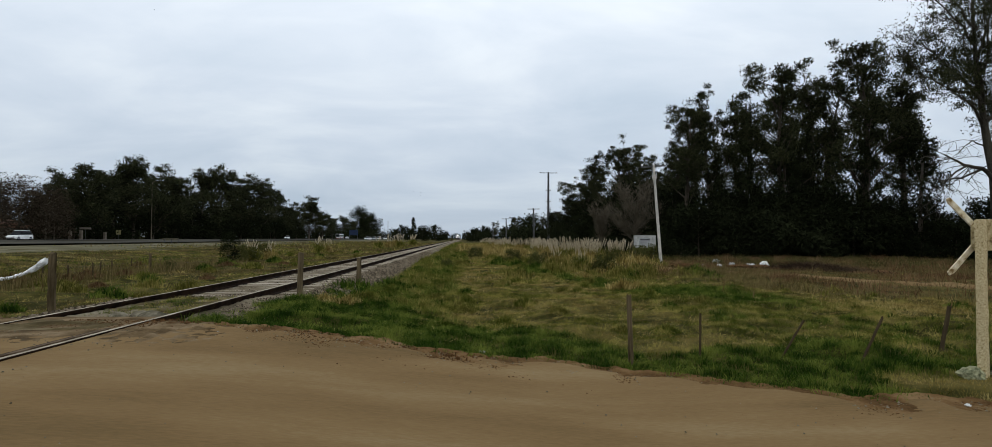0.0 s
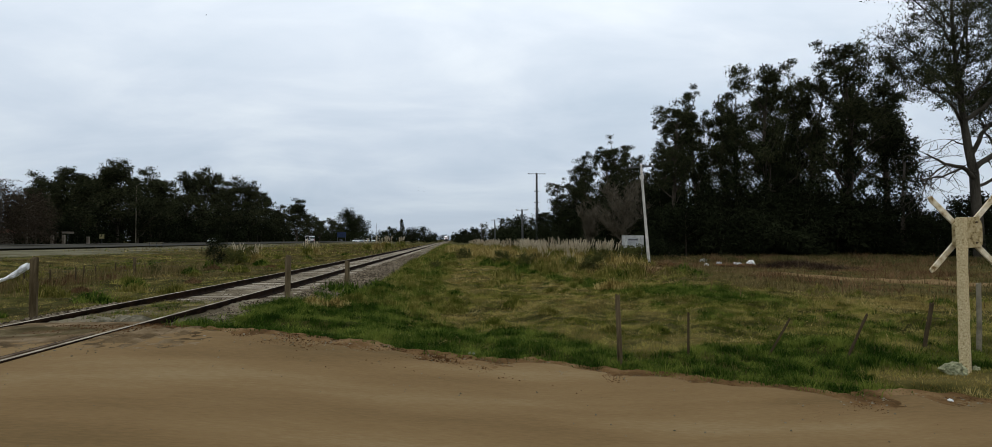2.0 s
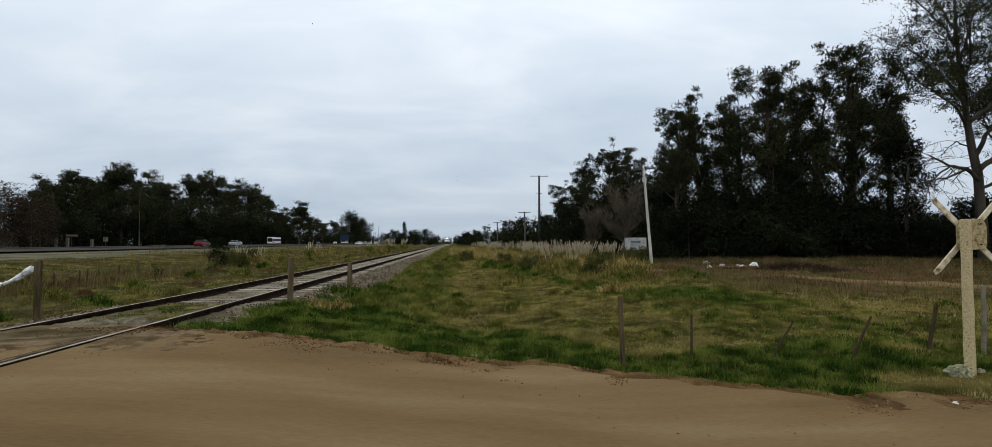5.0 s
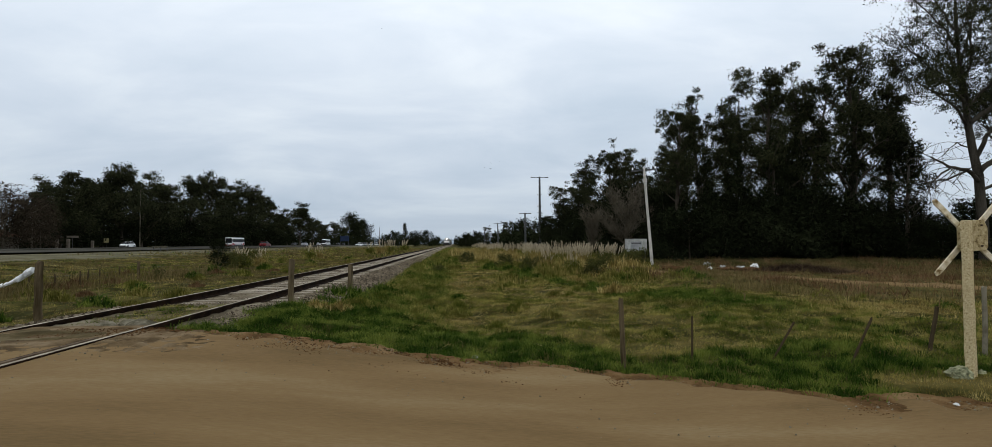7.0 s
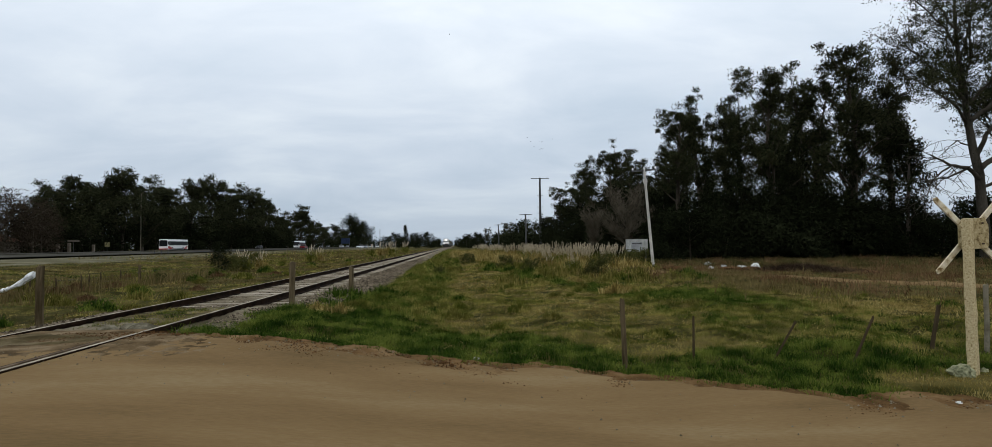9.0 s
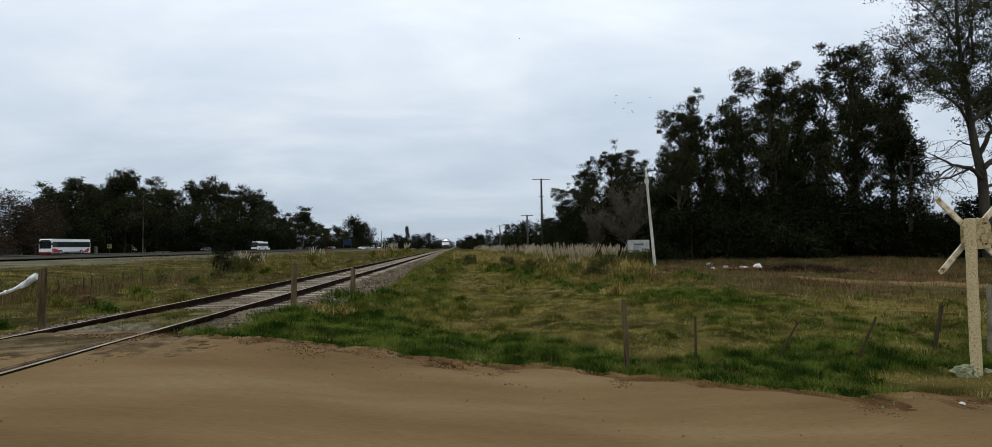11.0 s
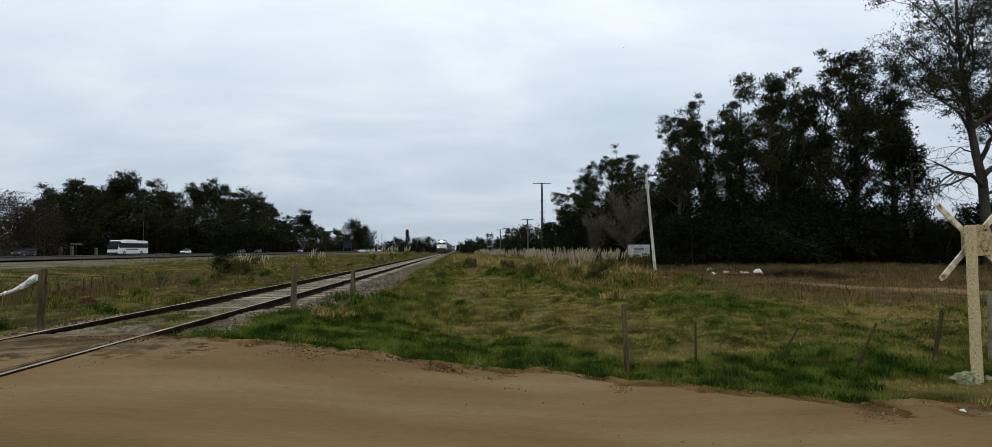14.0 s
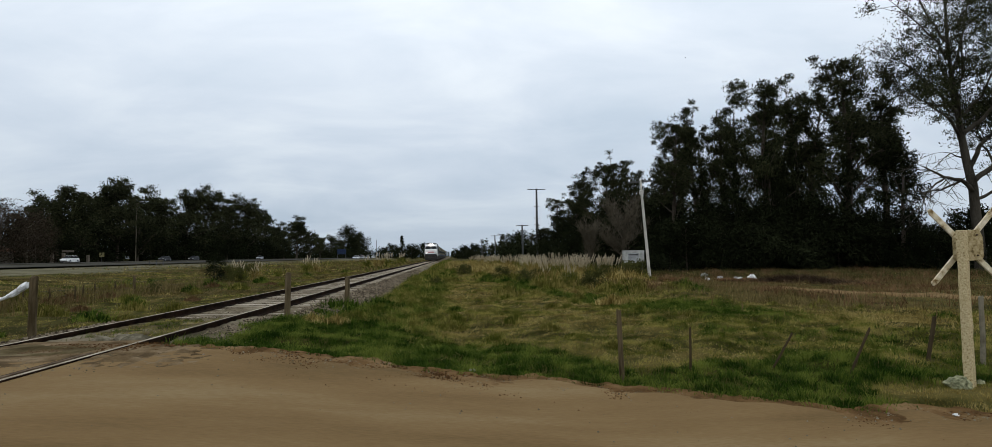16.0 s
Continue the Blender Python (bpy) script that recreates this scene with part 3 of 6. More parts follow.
def scatter(rng, x0, x1, y0, y1, per_m2):
    n = int((x1 - x0) * (y1 - y0) * per_m2)
    return rng.uniform(x0, x1, n), rng.uniform(y0, y1, n)


def build_grass():
    rng = np.random.default_rng(8)
    # x0, x1, y0, y1, blades a square metre, height, width, bent, tuft size
    zones = [(9.5, 15, 4.5, 12, 800, 0.13, 0.012, False, 0.3), (15, 28, 9, 20, 320, 0.15, 0.018, False, 0.4), (-3.6, 9.5, 5.0, 12.0, 2900, 0.105, 0.0075, True, 0.22), (-3.4, 15, 12.0, 20.0, 2100, 0.13, 0.01, False, 0.32), (-3.4, 26, 20.0, 34, 640, 0.17, 0.018, False, 0.5),
             (-3.4, 42, 34, 70, 90, 0.26, 0.045, False, 0.9), (-3.2, 14, 70, 170, 26, 0.35, 0.12, False, 1.6), (42, 100, 34, 80, 30, 0.3, 0.06, False, 1.2),
             (-6.0, -4.5, 8.1, 12.2, 2000, 0.08, 0.009, False, 0.25), (-4.0, -3.3, 8.0, 12.5, 2200, 0.12, 0.008, True, 0.22), (-20, -6.9, 8.4, 24, 600, 0.085, 0.014, False, 0.4), (-30, -7.3, 24, 60, 170, 0.15, 0.035, False, 0.8), (-46, -7.3, 60, 190, 14, 0.35, 0.13, False, 1.8), (-28, -20, 12, 24, 280, 0.1, 0.02, False, 0.6)]
    for x0, x1, y0, y1, dens, h, w, bent, size in zones:
        x, y = scatter(rng, x0, x1, y0, y1, dens)
        heart, way, kind = tufts(x, y, size, 3)
        patch = value_noise(x, y, 0.55, 31) * 0.4 + value_noise(x, y, 1.9, 32) * 0.4 + 0.5 * heart
        keep = (y > road_edge(x) - 0.06 + 0.3 * (rng.random(len(x)) - 0.3)) & (rng.random(len(x)) < 0.16 + 0.55 * patch + 0.7 * heart)
        # bare earth track across the field, and the ballast
        path = np.exp(-((y - 28.5 + 1.45 * (x - 12.3)) / 2.2) ** 2) * (x > 9)
        keep &= rng.random(len(x)) > path
        keep &= ~((x > -7.6) & (x < -2.72) & ((y > 12.2) | (x > -4.6) | (x < -5.9)) & ((y > 11.5 + 0.6 * np.sin(x * 5)) | (x < -3.95)) & (rng.random(len(x)) > 0.05 + 0.8 * step(15.0, 12.5, y + 1.2 * (x + 3.3)) * step(-3.6, -3.2, x) + 0.35 * step(-2.95, -2.72, x) + 0.35 * step(-7.4, -8.0, x)))
        keep &= ~((x < -26.5) & (x > -47) & (rng.random(len(x)) > 0.16 * (x > -41.5)))
        keep &= rng.random(len(x)) > 0.85 * step(8.5, 11, x) * step(13, 18, y + 0.35 * (x - 10))
        x, y, patch, heart, way, kind = x[keep], y[keep], patch[keep], heart[keep], way[keep], kind[keep]
        z = np.where((x > -6.1) & (x < -4.4), 0.345, np.where((x > -4.2) & (x < -3.2) & (y < 13), np.maximum(0.25, land_z(x, y)), land_z(x, y)))
        g = lushness(x, y)
        mown = step(0.5, 0.2, g) * (x > -3)
        tall = h * (0.3 + 0.85 * heart * (0.4 + kind) + 0.3 * patch) * rng.uniform(0.6, 1.2, len(x)) * np.where(x < -6, 0.85, 0.85 + 0.3 * g) * (1 - 0.3 * mown)
        tall = tall * (1 + 0.5 * step(0.4, -0.4, x) * step(-3, -2.4, x) * step(11, 14, y))
        wide = w * rng.uniform(0.6, 1.4, len(x))
        pick = g + rng.uniform(-0.12, 0.12, len(x)) + (kind - 0.5) * 0.4
        dead = ((x < -6) & (value_noise(x, y, 2.4, 36) * 0.6 + kind * 0.5 > 0.5)) | ((x > 12) & (y > 15) & (kind > 0.25))
        kinds = [("green_grass", pick > 0.62, "lush", "lush green grass along the road and embankment"), ("meadow_grass", (pick <= 0.62) & (pick > 0.22) & ~dead, "mixed", "short olive meadow grass"), ("dry_grass", (pick <= 0.22) & ~dead, "straw", "dry straw-coloured grass patches"), ("brown_grass", (pick <= 0.62) & dead, "deadgrass", "dull brown dead grass in the meadow")]
        for name, sel, mat, label in kinds:
            if sel.sum() < 10:
                continue
            ob = part(name, blades(name, x[sel], y[sel], z[sel], tall[sel], wide[sel], M[mat], rng, 1.1 if mat == "straw" else 1.0, bent and mat == "lush", 0.25, way[sel]))
            tagged(ob, label, "grass", kind="stuff")


def build_rank_grass():
    """Tall straw and olive grass round the pampas, standing well above the meadow."""
    rng = np.random.default_rng(18)
    x, y = scatter(rng, -1.0, 13.0, 23, 110, 60)
    front = np.interp(x, [-1, 2, 4.2, 5.5, 6.8, 8.5, 12.5], [60, 50, 42, 31, 26.5, 27.5, 33]) + (value_noise(x, y, 2.0, 51) - 0.5) * 5
    back = np.interp(y, [23, 40, 110], [13, 12, 7])
    heart, way, kind = tufts(x, y, 1.3, 9)
    keep = (y > front) & (x < back) & (rng.random(len(x)) < (0.25 + heart) * np.where(y > 60, 0.5, 1.0))
    x, y, heart, way, kind, front = x[keep], y[keep], heart[keep], way[keep], kind[keep], front[keep]
    tall = (0.28 + 0.75 * heart) * (0.55 + 0.6 * kind) * rng.uniform(0.6, 1.15, len(x)) * (0.55 + 0.45 * step(0, 4, y - front))
    wide = rng.uniform(0.02, 0.045, len(x)) * (1 + y / 90)
    for name, sel, mat, label in (("tall_dry_grass", kind > 0.5, "straw", "tall straw-coloured grass round the pampas"), ("tall_olive_grass", (kind <= 0.5) & (kind > 0.2), "tuss", "tall olive grass round the pampas"), ("tall_brown_grass", kind <= 0.2, "deadgrass", "tall brown grass round the pampas")):
        ob = part(name, blades(name, x[sel], y[sel], land_z(x[sel], y[sel]), tall[sel], wide[sel], M[mat], rng, 0.8, True, 0.1, way[sel]))
        tagged(ob, label, "grass", kind="stuff")
    # weedy band along the old fence beyond the track
    x, y = scatter(rng, -18, -11.5, 17, 34, 90)
    heart, way, kind = tufts(x, y, 1.1, 12)
    keep = rng.random(len(x)) < heart * 1.2 * np.exp(-((x + 14.4) / 1.5) ** 2)
    x, y, heart, way = x[keep], y[keep], heart[keep], way[keep]
    tall = (0.15 + 0.55 * heart) * rng.uniform(0.6, 1.3, len(x))
    ob = part("fence_weeds", blades("fence_weeds", x, y, land_z(x, y), tall, rng.uniform(0.012, 0.024, len(x)), M["deadgrass"], rng, 0.7, True, 0.1, way))
    tagged(ob, "rank brown weeds along the old fence", "weeds", kind="stuff")


def build_straw_litter():
    """Loose pale straws lying on the mown grass."""
    rng = np.random.default_rng(17)
    x = np.concatenate([rng.uniform(-2.6, 11, 15000), rng.uniform(-14, -8, 2500)])
    y = np.concatenate([rng.uniform(7.6, 24, 15000), rng.uniform(10, 26, 2500)])
    keep = (rng.random(len(x)) < 1.25 - 1.1 * lushness(x, y)) & (value_noise(x, y, 0.9, 71) > 0.42) & (y > road_edge(x) + 0.2)
    x, y = x[keep], y[keep]
    n = len(x)
    ob = part("straw_litter", blades("straw_litter", x, y, land_z(x, y) + rng.uniform(0.05, 0.09, n), rng.uniform(0.06, 0.17, n), rng.uniform(0.006, 0.012, n), M["straw"], rng, 1.0, False, 0.94))
    tagged(ob, "loose pale straw lying over the meadow", "straw", kind="stuff")


def build_dry_weeds():
    """Brown dead weeds over the dry field, in clumps, with straw along the near edge."""
    rng = np.random.default_rng(9)
    x, y = scatter(rng, 7, 60, 12, 52, 120)
    heart, way, kind = tufts(x, y, 1.0, 15)
    k = step(12, 20, y + 0.35 * (x - 10)) * (0.15 + value_noise(x, y, 3, 41)) * step(6.5, 10, x)
    path = np.exp(-((y - 28.5 + 1.45 * (x - 12.3)) / 2.0) ** 2)
    keep = (rng.random(len(x)) < k * (0.25 + 1.1 * heart)) & (rng.random(len(x)) > path * 1.1)
    x, y, heart, way, kind = x[keep], y[keep], heart[keep], way[keep], kind[keep]
    n = len(x)
    tall = rng.uniform(0.12, 0.4, n) * (0.35 + 1.1 * heart) * (0.5 + value_noise(x, y, 2, 42))
    wide = rng.uniform(0.014, 0.036, n)
    far = y > np.interp(x, [7, 20, 30, 60], [34, 34, 29, 29])
    pale = (value_noise(x, y, 3.5, 43) + 0.35 * (kind - 0.5) > 0.56) & ~far
    for name, sel, mat, label in (("dead_weeds", ~pale & ~far, "weed", "brown dead weed stems over the dry field"), ("dry_grass", pale, "deadgrass", "dull straw-brown grass in the dry field"), ("meadow_grass", far & (kind > 0.3), "darkgrass", "dark olive grass along the foot of the grove"), ("dead_weeds", far & (kind <= 0.3), "weed", "brown dead weed stems over the dry field")):
        ob = part(name, blades(name, x[sel], y[sel], land_z(x[sel], y[sel]), tall[sel], wide[sel], M[mat], rng, 0.9, False, 0.1, way[sel]))
        tagged(ob, label, "weeds", kind="stuff")
    # pale straw at the edge of the green
    x, y = scatter(rng, 7, 13.5, 10, 16.5, 500)
    heart, way, kind = tufts(x, y, 0.5, 19)
    keep = rng.random(len(x)) < (0.2 + heart) * np.exp(-((y - 13.2 + 0.25 * (x - 10)) / 1.5) ** 2) * step(7.2, 9.2, x)
    x, y, heart, way = x[keep], y[keep], heart[keep], way[keep]
    ob = part("dry_grass", blades("dry_grass", x, y, land_z(x, y), rng.uniform(0.08, 0.2, len(x)) * (0.5 + heart), rng.uniform(0.008, 0.016, len(x)), M["straw"], rng, 1.1, False, 0.3, way))
    tagged(ob, "pale dry grass at the edge of the field", "grass", kind="stuff")
    # a low heap of dark cut brush beside the field track
    x, y = rng.normal(0, 1.0, 2600), rng.normal(0, 0.34, 2600)
    heap = part("brush_heap", blades("brush_heap", x, y, 0.3 * np.exp(-(x / 1.1) ** 2 - (y / 0.4) ** 2), rng.uniform(0.2, 0.5, 2600), rng.uniform(0.012, 0.03, 2600), M["brush"], rng, 1.0, False, 0.6))
    heap.matrix_basis = pose(18.6, 29.6, float(land_z(18.6, 29.6)), 0, 0, -42) @ Matrix.Diagonal((1.5, 1.5, 1, 1))
    tagged(heap, "low heap of dark brown cut brush", "brush heap", kind="stuff")


# ---- trees ----
def branch_path(rng, start, direction, length, bend, segs, lift=0.0):
    p, d, pts = Vector(start), Vector(direction).normalized(), [Vector(start)]
    for _ in range(segs):
        d = (d + Vector((rng.uniform(-bend, bend), rng.uniform(-bend, bend), rng.uniform(-bend, bend) + lift))).normalized()
        p = p + d * (length / segs)
        pts.append(p.copy())
    return pts, d


def make_leaves(centres, radii, per_clump, size, seed, material, droop=0.5, flat=0.75):
    rng = np.random.default_rng(seed)
    c = np.repeat(np.asarray(centres, float), per_clump, 0)
    r = np.repeat(np.asarray(radii, float), per_clump)
    n = len(c)
    d = np.clip(rng.normal(size=(n, 3)), -1.6, 1.6) * 0.54 * r[:, None]
    d[:, 2] *= flat
    p = c + d
    ax = rng.normal(size=(n, 3))
    ax[:, 2] -= droop * 1.5
    ax /= np.linalg.norm(ax, axis=1)[:, None]
    sd = np.cross(ax, rng.normal(size=(n, 3)))
    sd /= np.linalg.norm(sd, axis=1)[:, None] + 1e-6
    ln = size * rng.uniform(0.6, 1.5, n)
    wd = ln * 0.36
    v = np.stack([p - ax * ln[:, None] * 0.45 + sd * wd[:, None] / 2, p - ax * ln[:, None] * 0.3 - sd * wd[:, None] / 2, p + ax * ln[:, None] * 0.55], 1).reshape(-1, 3)
    return mesh_np("crown", v, np.arange(3 * n).reshape(-1, 3), material)


def eucalypt(seed, height, clear=0.3, spread=0.26, limbs=13, per=44, leaf=0.34, lean=0.05, clump=0.075, radius=None, mats=("bark", "leaf"), subs=5, bend=0.07, narrow=0.45, spires=4):
    """Trunk and crown meshes of an open, clumpy tall tree of that height, standing at the origin: flat tufts of leaves at the ends of upswept boughs."""
    rng = random.Random(seed)
    r0 = radius or height * 0.02
    trunk, _ = branch_path(rng, (0, 0, -0.3), (rng.uniform(-lean, lean), rng.uniform(-lean, lean), 1), height * 0.9, bend, 12, 0.05)
    rad = [r0 * (1.25 if i == 0 else 1) * (1 - 0.88 * i / 12) for i in range(13)]
    wood = [tube(trunk, rad, 8)]
    cs, rs = [], []
    for k in range(limbs):
        f = clear + (0.93 - clear) * (k + rng.random() * 0.8) / limbs
        i = min(11, int(f * 12))
        at = trunk[i].lerp(trunk[i + 1], f * 12 - i)
        a = k * 2.4 + rng.uniform(-0.6, 0.6)
        ln = height * spread * (1.1 - narrow * f) * rng.uniform(0.6, 1.35)
        path, d = branch_path(rng, at, (math.cos(a), math.sin(a), rng.uniform(0.3, 0.8) + 0.7 * f), ln, 0.22, 5, 0.09)
        r1 = rad[i] * 0.45
        wood.append(tube(path, [r1 * (1 - 0.8 * j / 5) for j in range(6)], 5))
        for s in range(subs):
            j = rng.randint(2, 5)
            b = rng.uniform(0, 6.28)
            sub, _ = branch_path(rng, path[j], (math.cos(b) + d.x, math.sin(b) + d.y, rng.uniform(0.1, 1.2)), ln * rng.uniform(0.25, 0.5), 0.3, 3, 0.05)
            wood.append(tube(sub, [r1 * 0.3 * (1 - 0.8 * q / 3) for q in range(4)], 3))
            for q in (2, 3, 3):
                if rng.random() < 0.85:
                    cs.append(sub[q] + Vector((rng.uniform(-0.3, 0.3), rng.uniform(-0.3, 0.3), rng.uniform(-0.1, 0.3))) * height * 0.03)
                    rs.append(height * clump * rng.uniform(0.4, 1.15) * (1.3 - 0.65 * f))
        cs.append(path[-1])
        rs.append(height * clump * (1.1 - 0.5 * f))
    # thin leaders that stand out of the top, each with its own small tuft
    for k in range(spires):
        a = rng.uniform(0, 6.28)
        path, d = branch_path(rng, trunk[rng.randint(8, 11)], (math.cos(a) * 0.6, math.sin(a) * 0.6, 1.0), height * rng.uniform(0.12, 0.24), 0.2, 4, 0.1)
        wood.append(tube(path, [r0 * 0.16 * (1 - 0.8 * j / 4) for j in range(5)], 4))
        for j in (3, 4, 4):
            cs.append(path[j] + Vector((rng.uniform(-1, 1), rng.uniform(-1, 1), rng.uniform(-0.4, 0.4))) * height * 0.022)
            rs.append(height * clump * rng.uniform(0.3, 0.6))
    for i in (8, 9, 10, 11, 12):
        cs.append(trunk[i])
        rs.append(height * clump * 0.6)
    v, fc = join(wood)
    return mesh_np("trunk", v, fc, M[mats[0]], True), make_leaves(cs, rs, per, leaf, seed, M[mats[1]], 0.5, 0.72)


def tall_eucalypt():
    """The tall forking eucalyptus: a bent trunk, heavy boughs to both sides, bare lower limbs and an airy crown."""
    rng = random.Random(91)
    wood, bare, cs, rs = [], [], [], []

    def swayed(p):
        """The whole tree bends a little: towards one side low down, the other above."""
        return Vector((p[0] + float(np.interp(p[2], [0, 4.4, 6.6, 8.7, 10.7, 25], [-0.65, -0.55, -0.4, 0.05, 0.4, 0.5])), p[1], p[2]))

    def bough(points, r0, r1, leafy, twigs, out):
        pts = [swayed(p) for p in points]
        path = []
        for i in range(len(pts) - 1):
            for q in range(3):
                path.append(pts[i].lerp(pts[i + 1], q / 3) + Vector((rng.uniform(-1, 1), rng.uniform(-1, 1), rng.uniform(-1, 1))) * 0.09)
        path.append(pts[-1])
        n = len(path) - 1
        out.append(tube(path, [r0 + (r1 - r0) * i / n for i in range(n + 1)], 7))
        for k in range(twigs):
            i = rng.randint(max(1, n // 3), n)
            d = (path[i] - path[i - 1]).normalized()
            b = rng.uniform(0, 6.28)
            side = Vector((math.cos(b), math.sin(b), rng.uniform(-0.5, 0.9) if leafy else rng.uniform(-0.9, 0.4)))
            sub, e = branch_path(rng, path[i], d * 0.8 + side, rng.uniform(1.2, 2.9), 0.28, 4, 0.05 if leafy else -0.06)
            r = max(0.022, (r0 + (r1 - r0) * i / n) * 0.32)
            out.append(tube(sub, [r * (1 - 0.75 * q / 4) for q in range(5)], 4))
            for m in range(3):
                c = rng.uniform(0, 6.28)
                fine, _ = branch_path(rng, sub[rng.randint(2, 4)], e + Vector((math.cos(c), math.sin(c), rng.uniform(-0.4, 0.7))), rng.uniform(0.5, 1.3), 0.35, 3, 0.02 if leafy else -0.08)
                out.append(tube(fine, [0.018, 0.015, 0.011, 0.006], 3))
                if rng.random() < leafy:
                    cs.append(fine[-1])
                    rs.append(rng.uniform(0.28, 0.8))
            if rng.random() < leafy:
                cs.append(sub[-1])
                rs.append(rng.uniform(0.35, 0.9))

    stem = [(0, 0, -0.3), (-0.1, 0, 2.2), (-0.3, 0, 4.4), (-0.55, 0, 6.6), (-1.35, 0.1, 8.7), (-2.0, 0.1, 10.7), (-2.15, 0.2, 12.8), (-2.5, 0.2, 15.5), (-2.9, 0, 18.5), (-3.1, -0.2, 21.5), (-2.7, -0.2, 25)]
    rad = [0.45, 0.37, 0.34, 0.32, 0.28, 0.24, 0.19, 0.15, 0.12, 0.08, 0.04]
    wood.append(tube([swayed(p) for p in stem], rad, 10))
    # leafy boughs: points, thickness, share of leaves, twigs
    bough([(-0.6, 0, 6.9), (0.7, -0.3, 8.2), (2.4, -0.5, 9.5), (4.4, -0.4, 12.0), (5.6, 0, 15.5)], 0.22, 0.06, 0.8, 34, wood)
    bough([(-1.0, 0, 8.0), (0.2, 0.6, 9.8), (1.6, 1.0, 11.2), (2.7, 1.2, 14.0), (3.2, 1.2, 18)], 0.19, 0.05, 0.85, 34, wood)
    bough([(-2.0, 0, 10.8), (-1.0, -0.5, 11.6), (0.4, -0.8, 13.2), (1.3, -0.9, 16.5), (1.6, -0.6, 20.5)], 0.19, 0.05, 0.85, 24, wood)
    bough([(-2.0, 0.1, 10.4), (-3.2, -0.4, 11.6), (-4.6, -0.6, 12.4), (-6.0, -0.5, 13.4)], 0.13, 0.04, 0.85, 30, wood)
    bough([(-2.1, 0.1, 12.4), (-3.4, 0.6, 14.2), (-4.8, 0.8, 15.6), (-6.6, 0.6, 16.9)], 0.15, 0.04, 0.85, 20, wood)
    bough([(-2.3, 0.1, 14.0), (-3.6, -0.8, 16.2), (-5.2, -1.0, 18.2), (-7.8, -1.0, 20.3)], 0.13, 0.03, 0.8, 18, wood)
    bough([(-2.5, 0.1, 15.5), (-1.4, 0.6, 17.5), (-0.4, 0.9, 20.5), (0.2, 0.9, 24)], 0.12, 0.04, 0.85, 20, wood)
    bough([(-2.9, 0, 18.0), (-4.0, 0.4, 20.0), (-5.0, 0.6, 22.5), (-5.4, 0.6, 25)], 0.1, 0.03, 0.8, 16, wood)
    bough([(-2.5, 0.2, 13.2), (-2.9, -1.2, 15.0), (-3.4, -1.8, 17.4), (-3.8, -1.9, 19.5)], 0.12, 0.03, 0.9, 22, wood)
    bough([(-2.1, 0.2, 12.6), (-1.4, 1.4, 14.4), (-1.6, 2.2, 17.0), (-1.2, 2.6, 20)], 0.12, 0.03, 0.9, 20, wood)
    bough([(-2.2, 0.1, 12.9), (-3.2, 1.0, 13.2), (-4.4, 1.6, 14.0), (-5.2, 1.8, 15.2)], 0.1, 0.03, 0.95, 22, wood)
    bough([(-2.0, 0.1, 11.2), (-3.0, -0.9, 12.8), (-3.8, -1.4, 14.2), (-4.6, -1.5, 16.4)], 0.12, 0.03, 0.95, 24, wood)
    bough([(-2.1, 0.1, 12.0), (-1.2, -1.0, 13.4), (-0.6, -1.6, 15.6), (-0.8, -1.8, 18.5)], 0.12, 0.03, 0.95, 24, wood)
    bough([(2.4, -0.5, 9.5), (3.6, 0.4, 10.2), (5.2, 0.8, 11.0), (6.6, 0.9, 12.6)], 0.12, 0.03, 0.9, 26, wood)
    bough([(0.7, -0.3, 8.2), (1.4, -0.9, 8.6), (2.6, -1.2, 8.8), (3.8, -1.2, 9.6)], 0.09, 0.03, 0.9, 18, wood)
    bough([(-2.0, 0.1, 10.8), (-0.8, 1.4, 11.4), (0.6, 2.0, 12.2), (2.0, 2.2, 12.8)], 0.1, 0.03, 0.95, 28, wood)
    bough([(2.4, -0.5, 9.5), (2.8, -1.4, 10.6), (3.6, -1.8, 12.0), (4.4, -1.9, 14.0)], 0.1, 0.03, 0.9, 28, wood)
    bough([(0.7, -0.3, 8.2), (1.0, 0.8, 9.6), (0.8, 1.6, 11.0), (1.2, 1.8, 12.4)], 0.1, 0.03, 0.95, 26, wood)
    # bare lower limbs
    bough([(-0.5, 0, 6.2), (-1.9, -0.3, 7.0), (-3.6, -0.4, 7.3), (-5.2, -0.5, 8.0)], 0.19, 0.05, 0.0, 20, bare)
    bough([(-3.3, -0.4, 7.2), (-4.4, -0.6, 6.5), (-5.2, -0.8, 5.8), (-5.6, -0.9, 4.9)], 0.08, 0.02, 0.0, 12, bare)
    bough([(-1.9, -0.3, 7.0), (-3.0, 0.2, 6.3), (-4.2, 0.4, 6.2), (-5.6, 0.5, 6.4)], 0.09, 0.02, 0.0, 14, bare)
    bough([(-1.4, 0.1, 8.8), (-2.4, 0.4, 9.2), (-3.2, 0.6, 8.8)], 0.07, 0.02, 0.0, 8, bare)
    bough([(-0.2, 0, 5.6), (1.2, -0.4, 6.4), (2.6, -0.6, 6.6), (4.2, -0.6, 7.6)], 0.13, 0.03, 0.2, 10, bare)
    (v, f), (v2, f2) = join(wood), join(bare)
    return mesh_np("trunk", v, f, M["palebark"], True), mesh_np("limb_spray", v2, f2, M["palebark"], True), make_leaves(cs, rs, 42, 0.18, 33, M["leaf"], 0.6, 0.6)


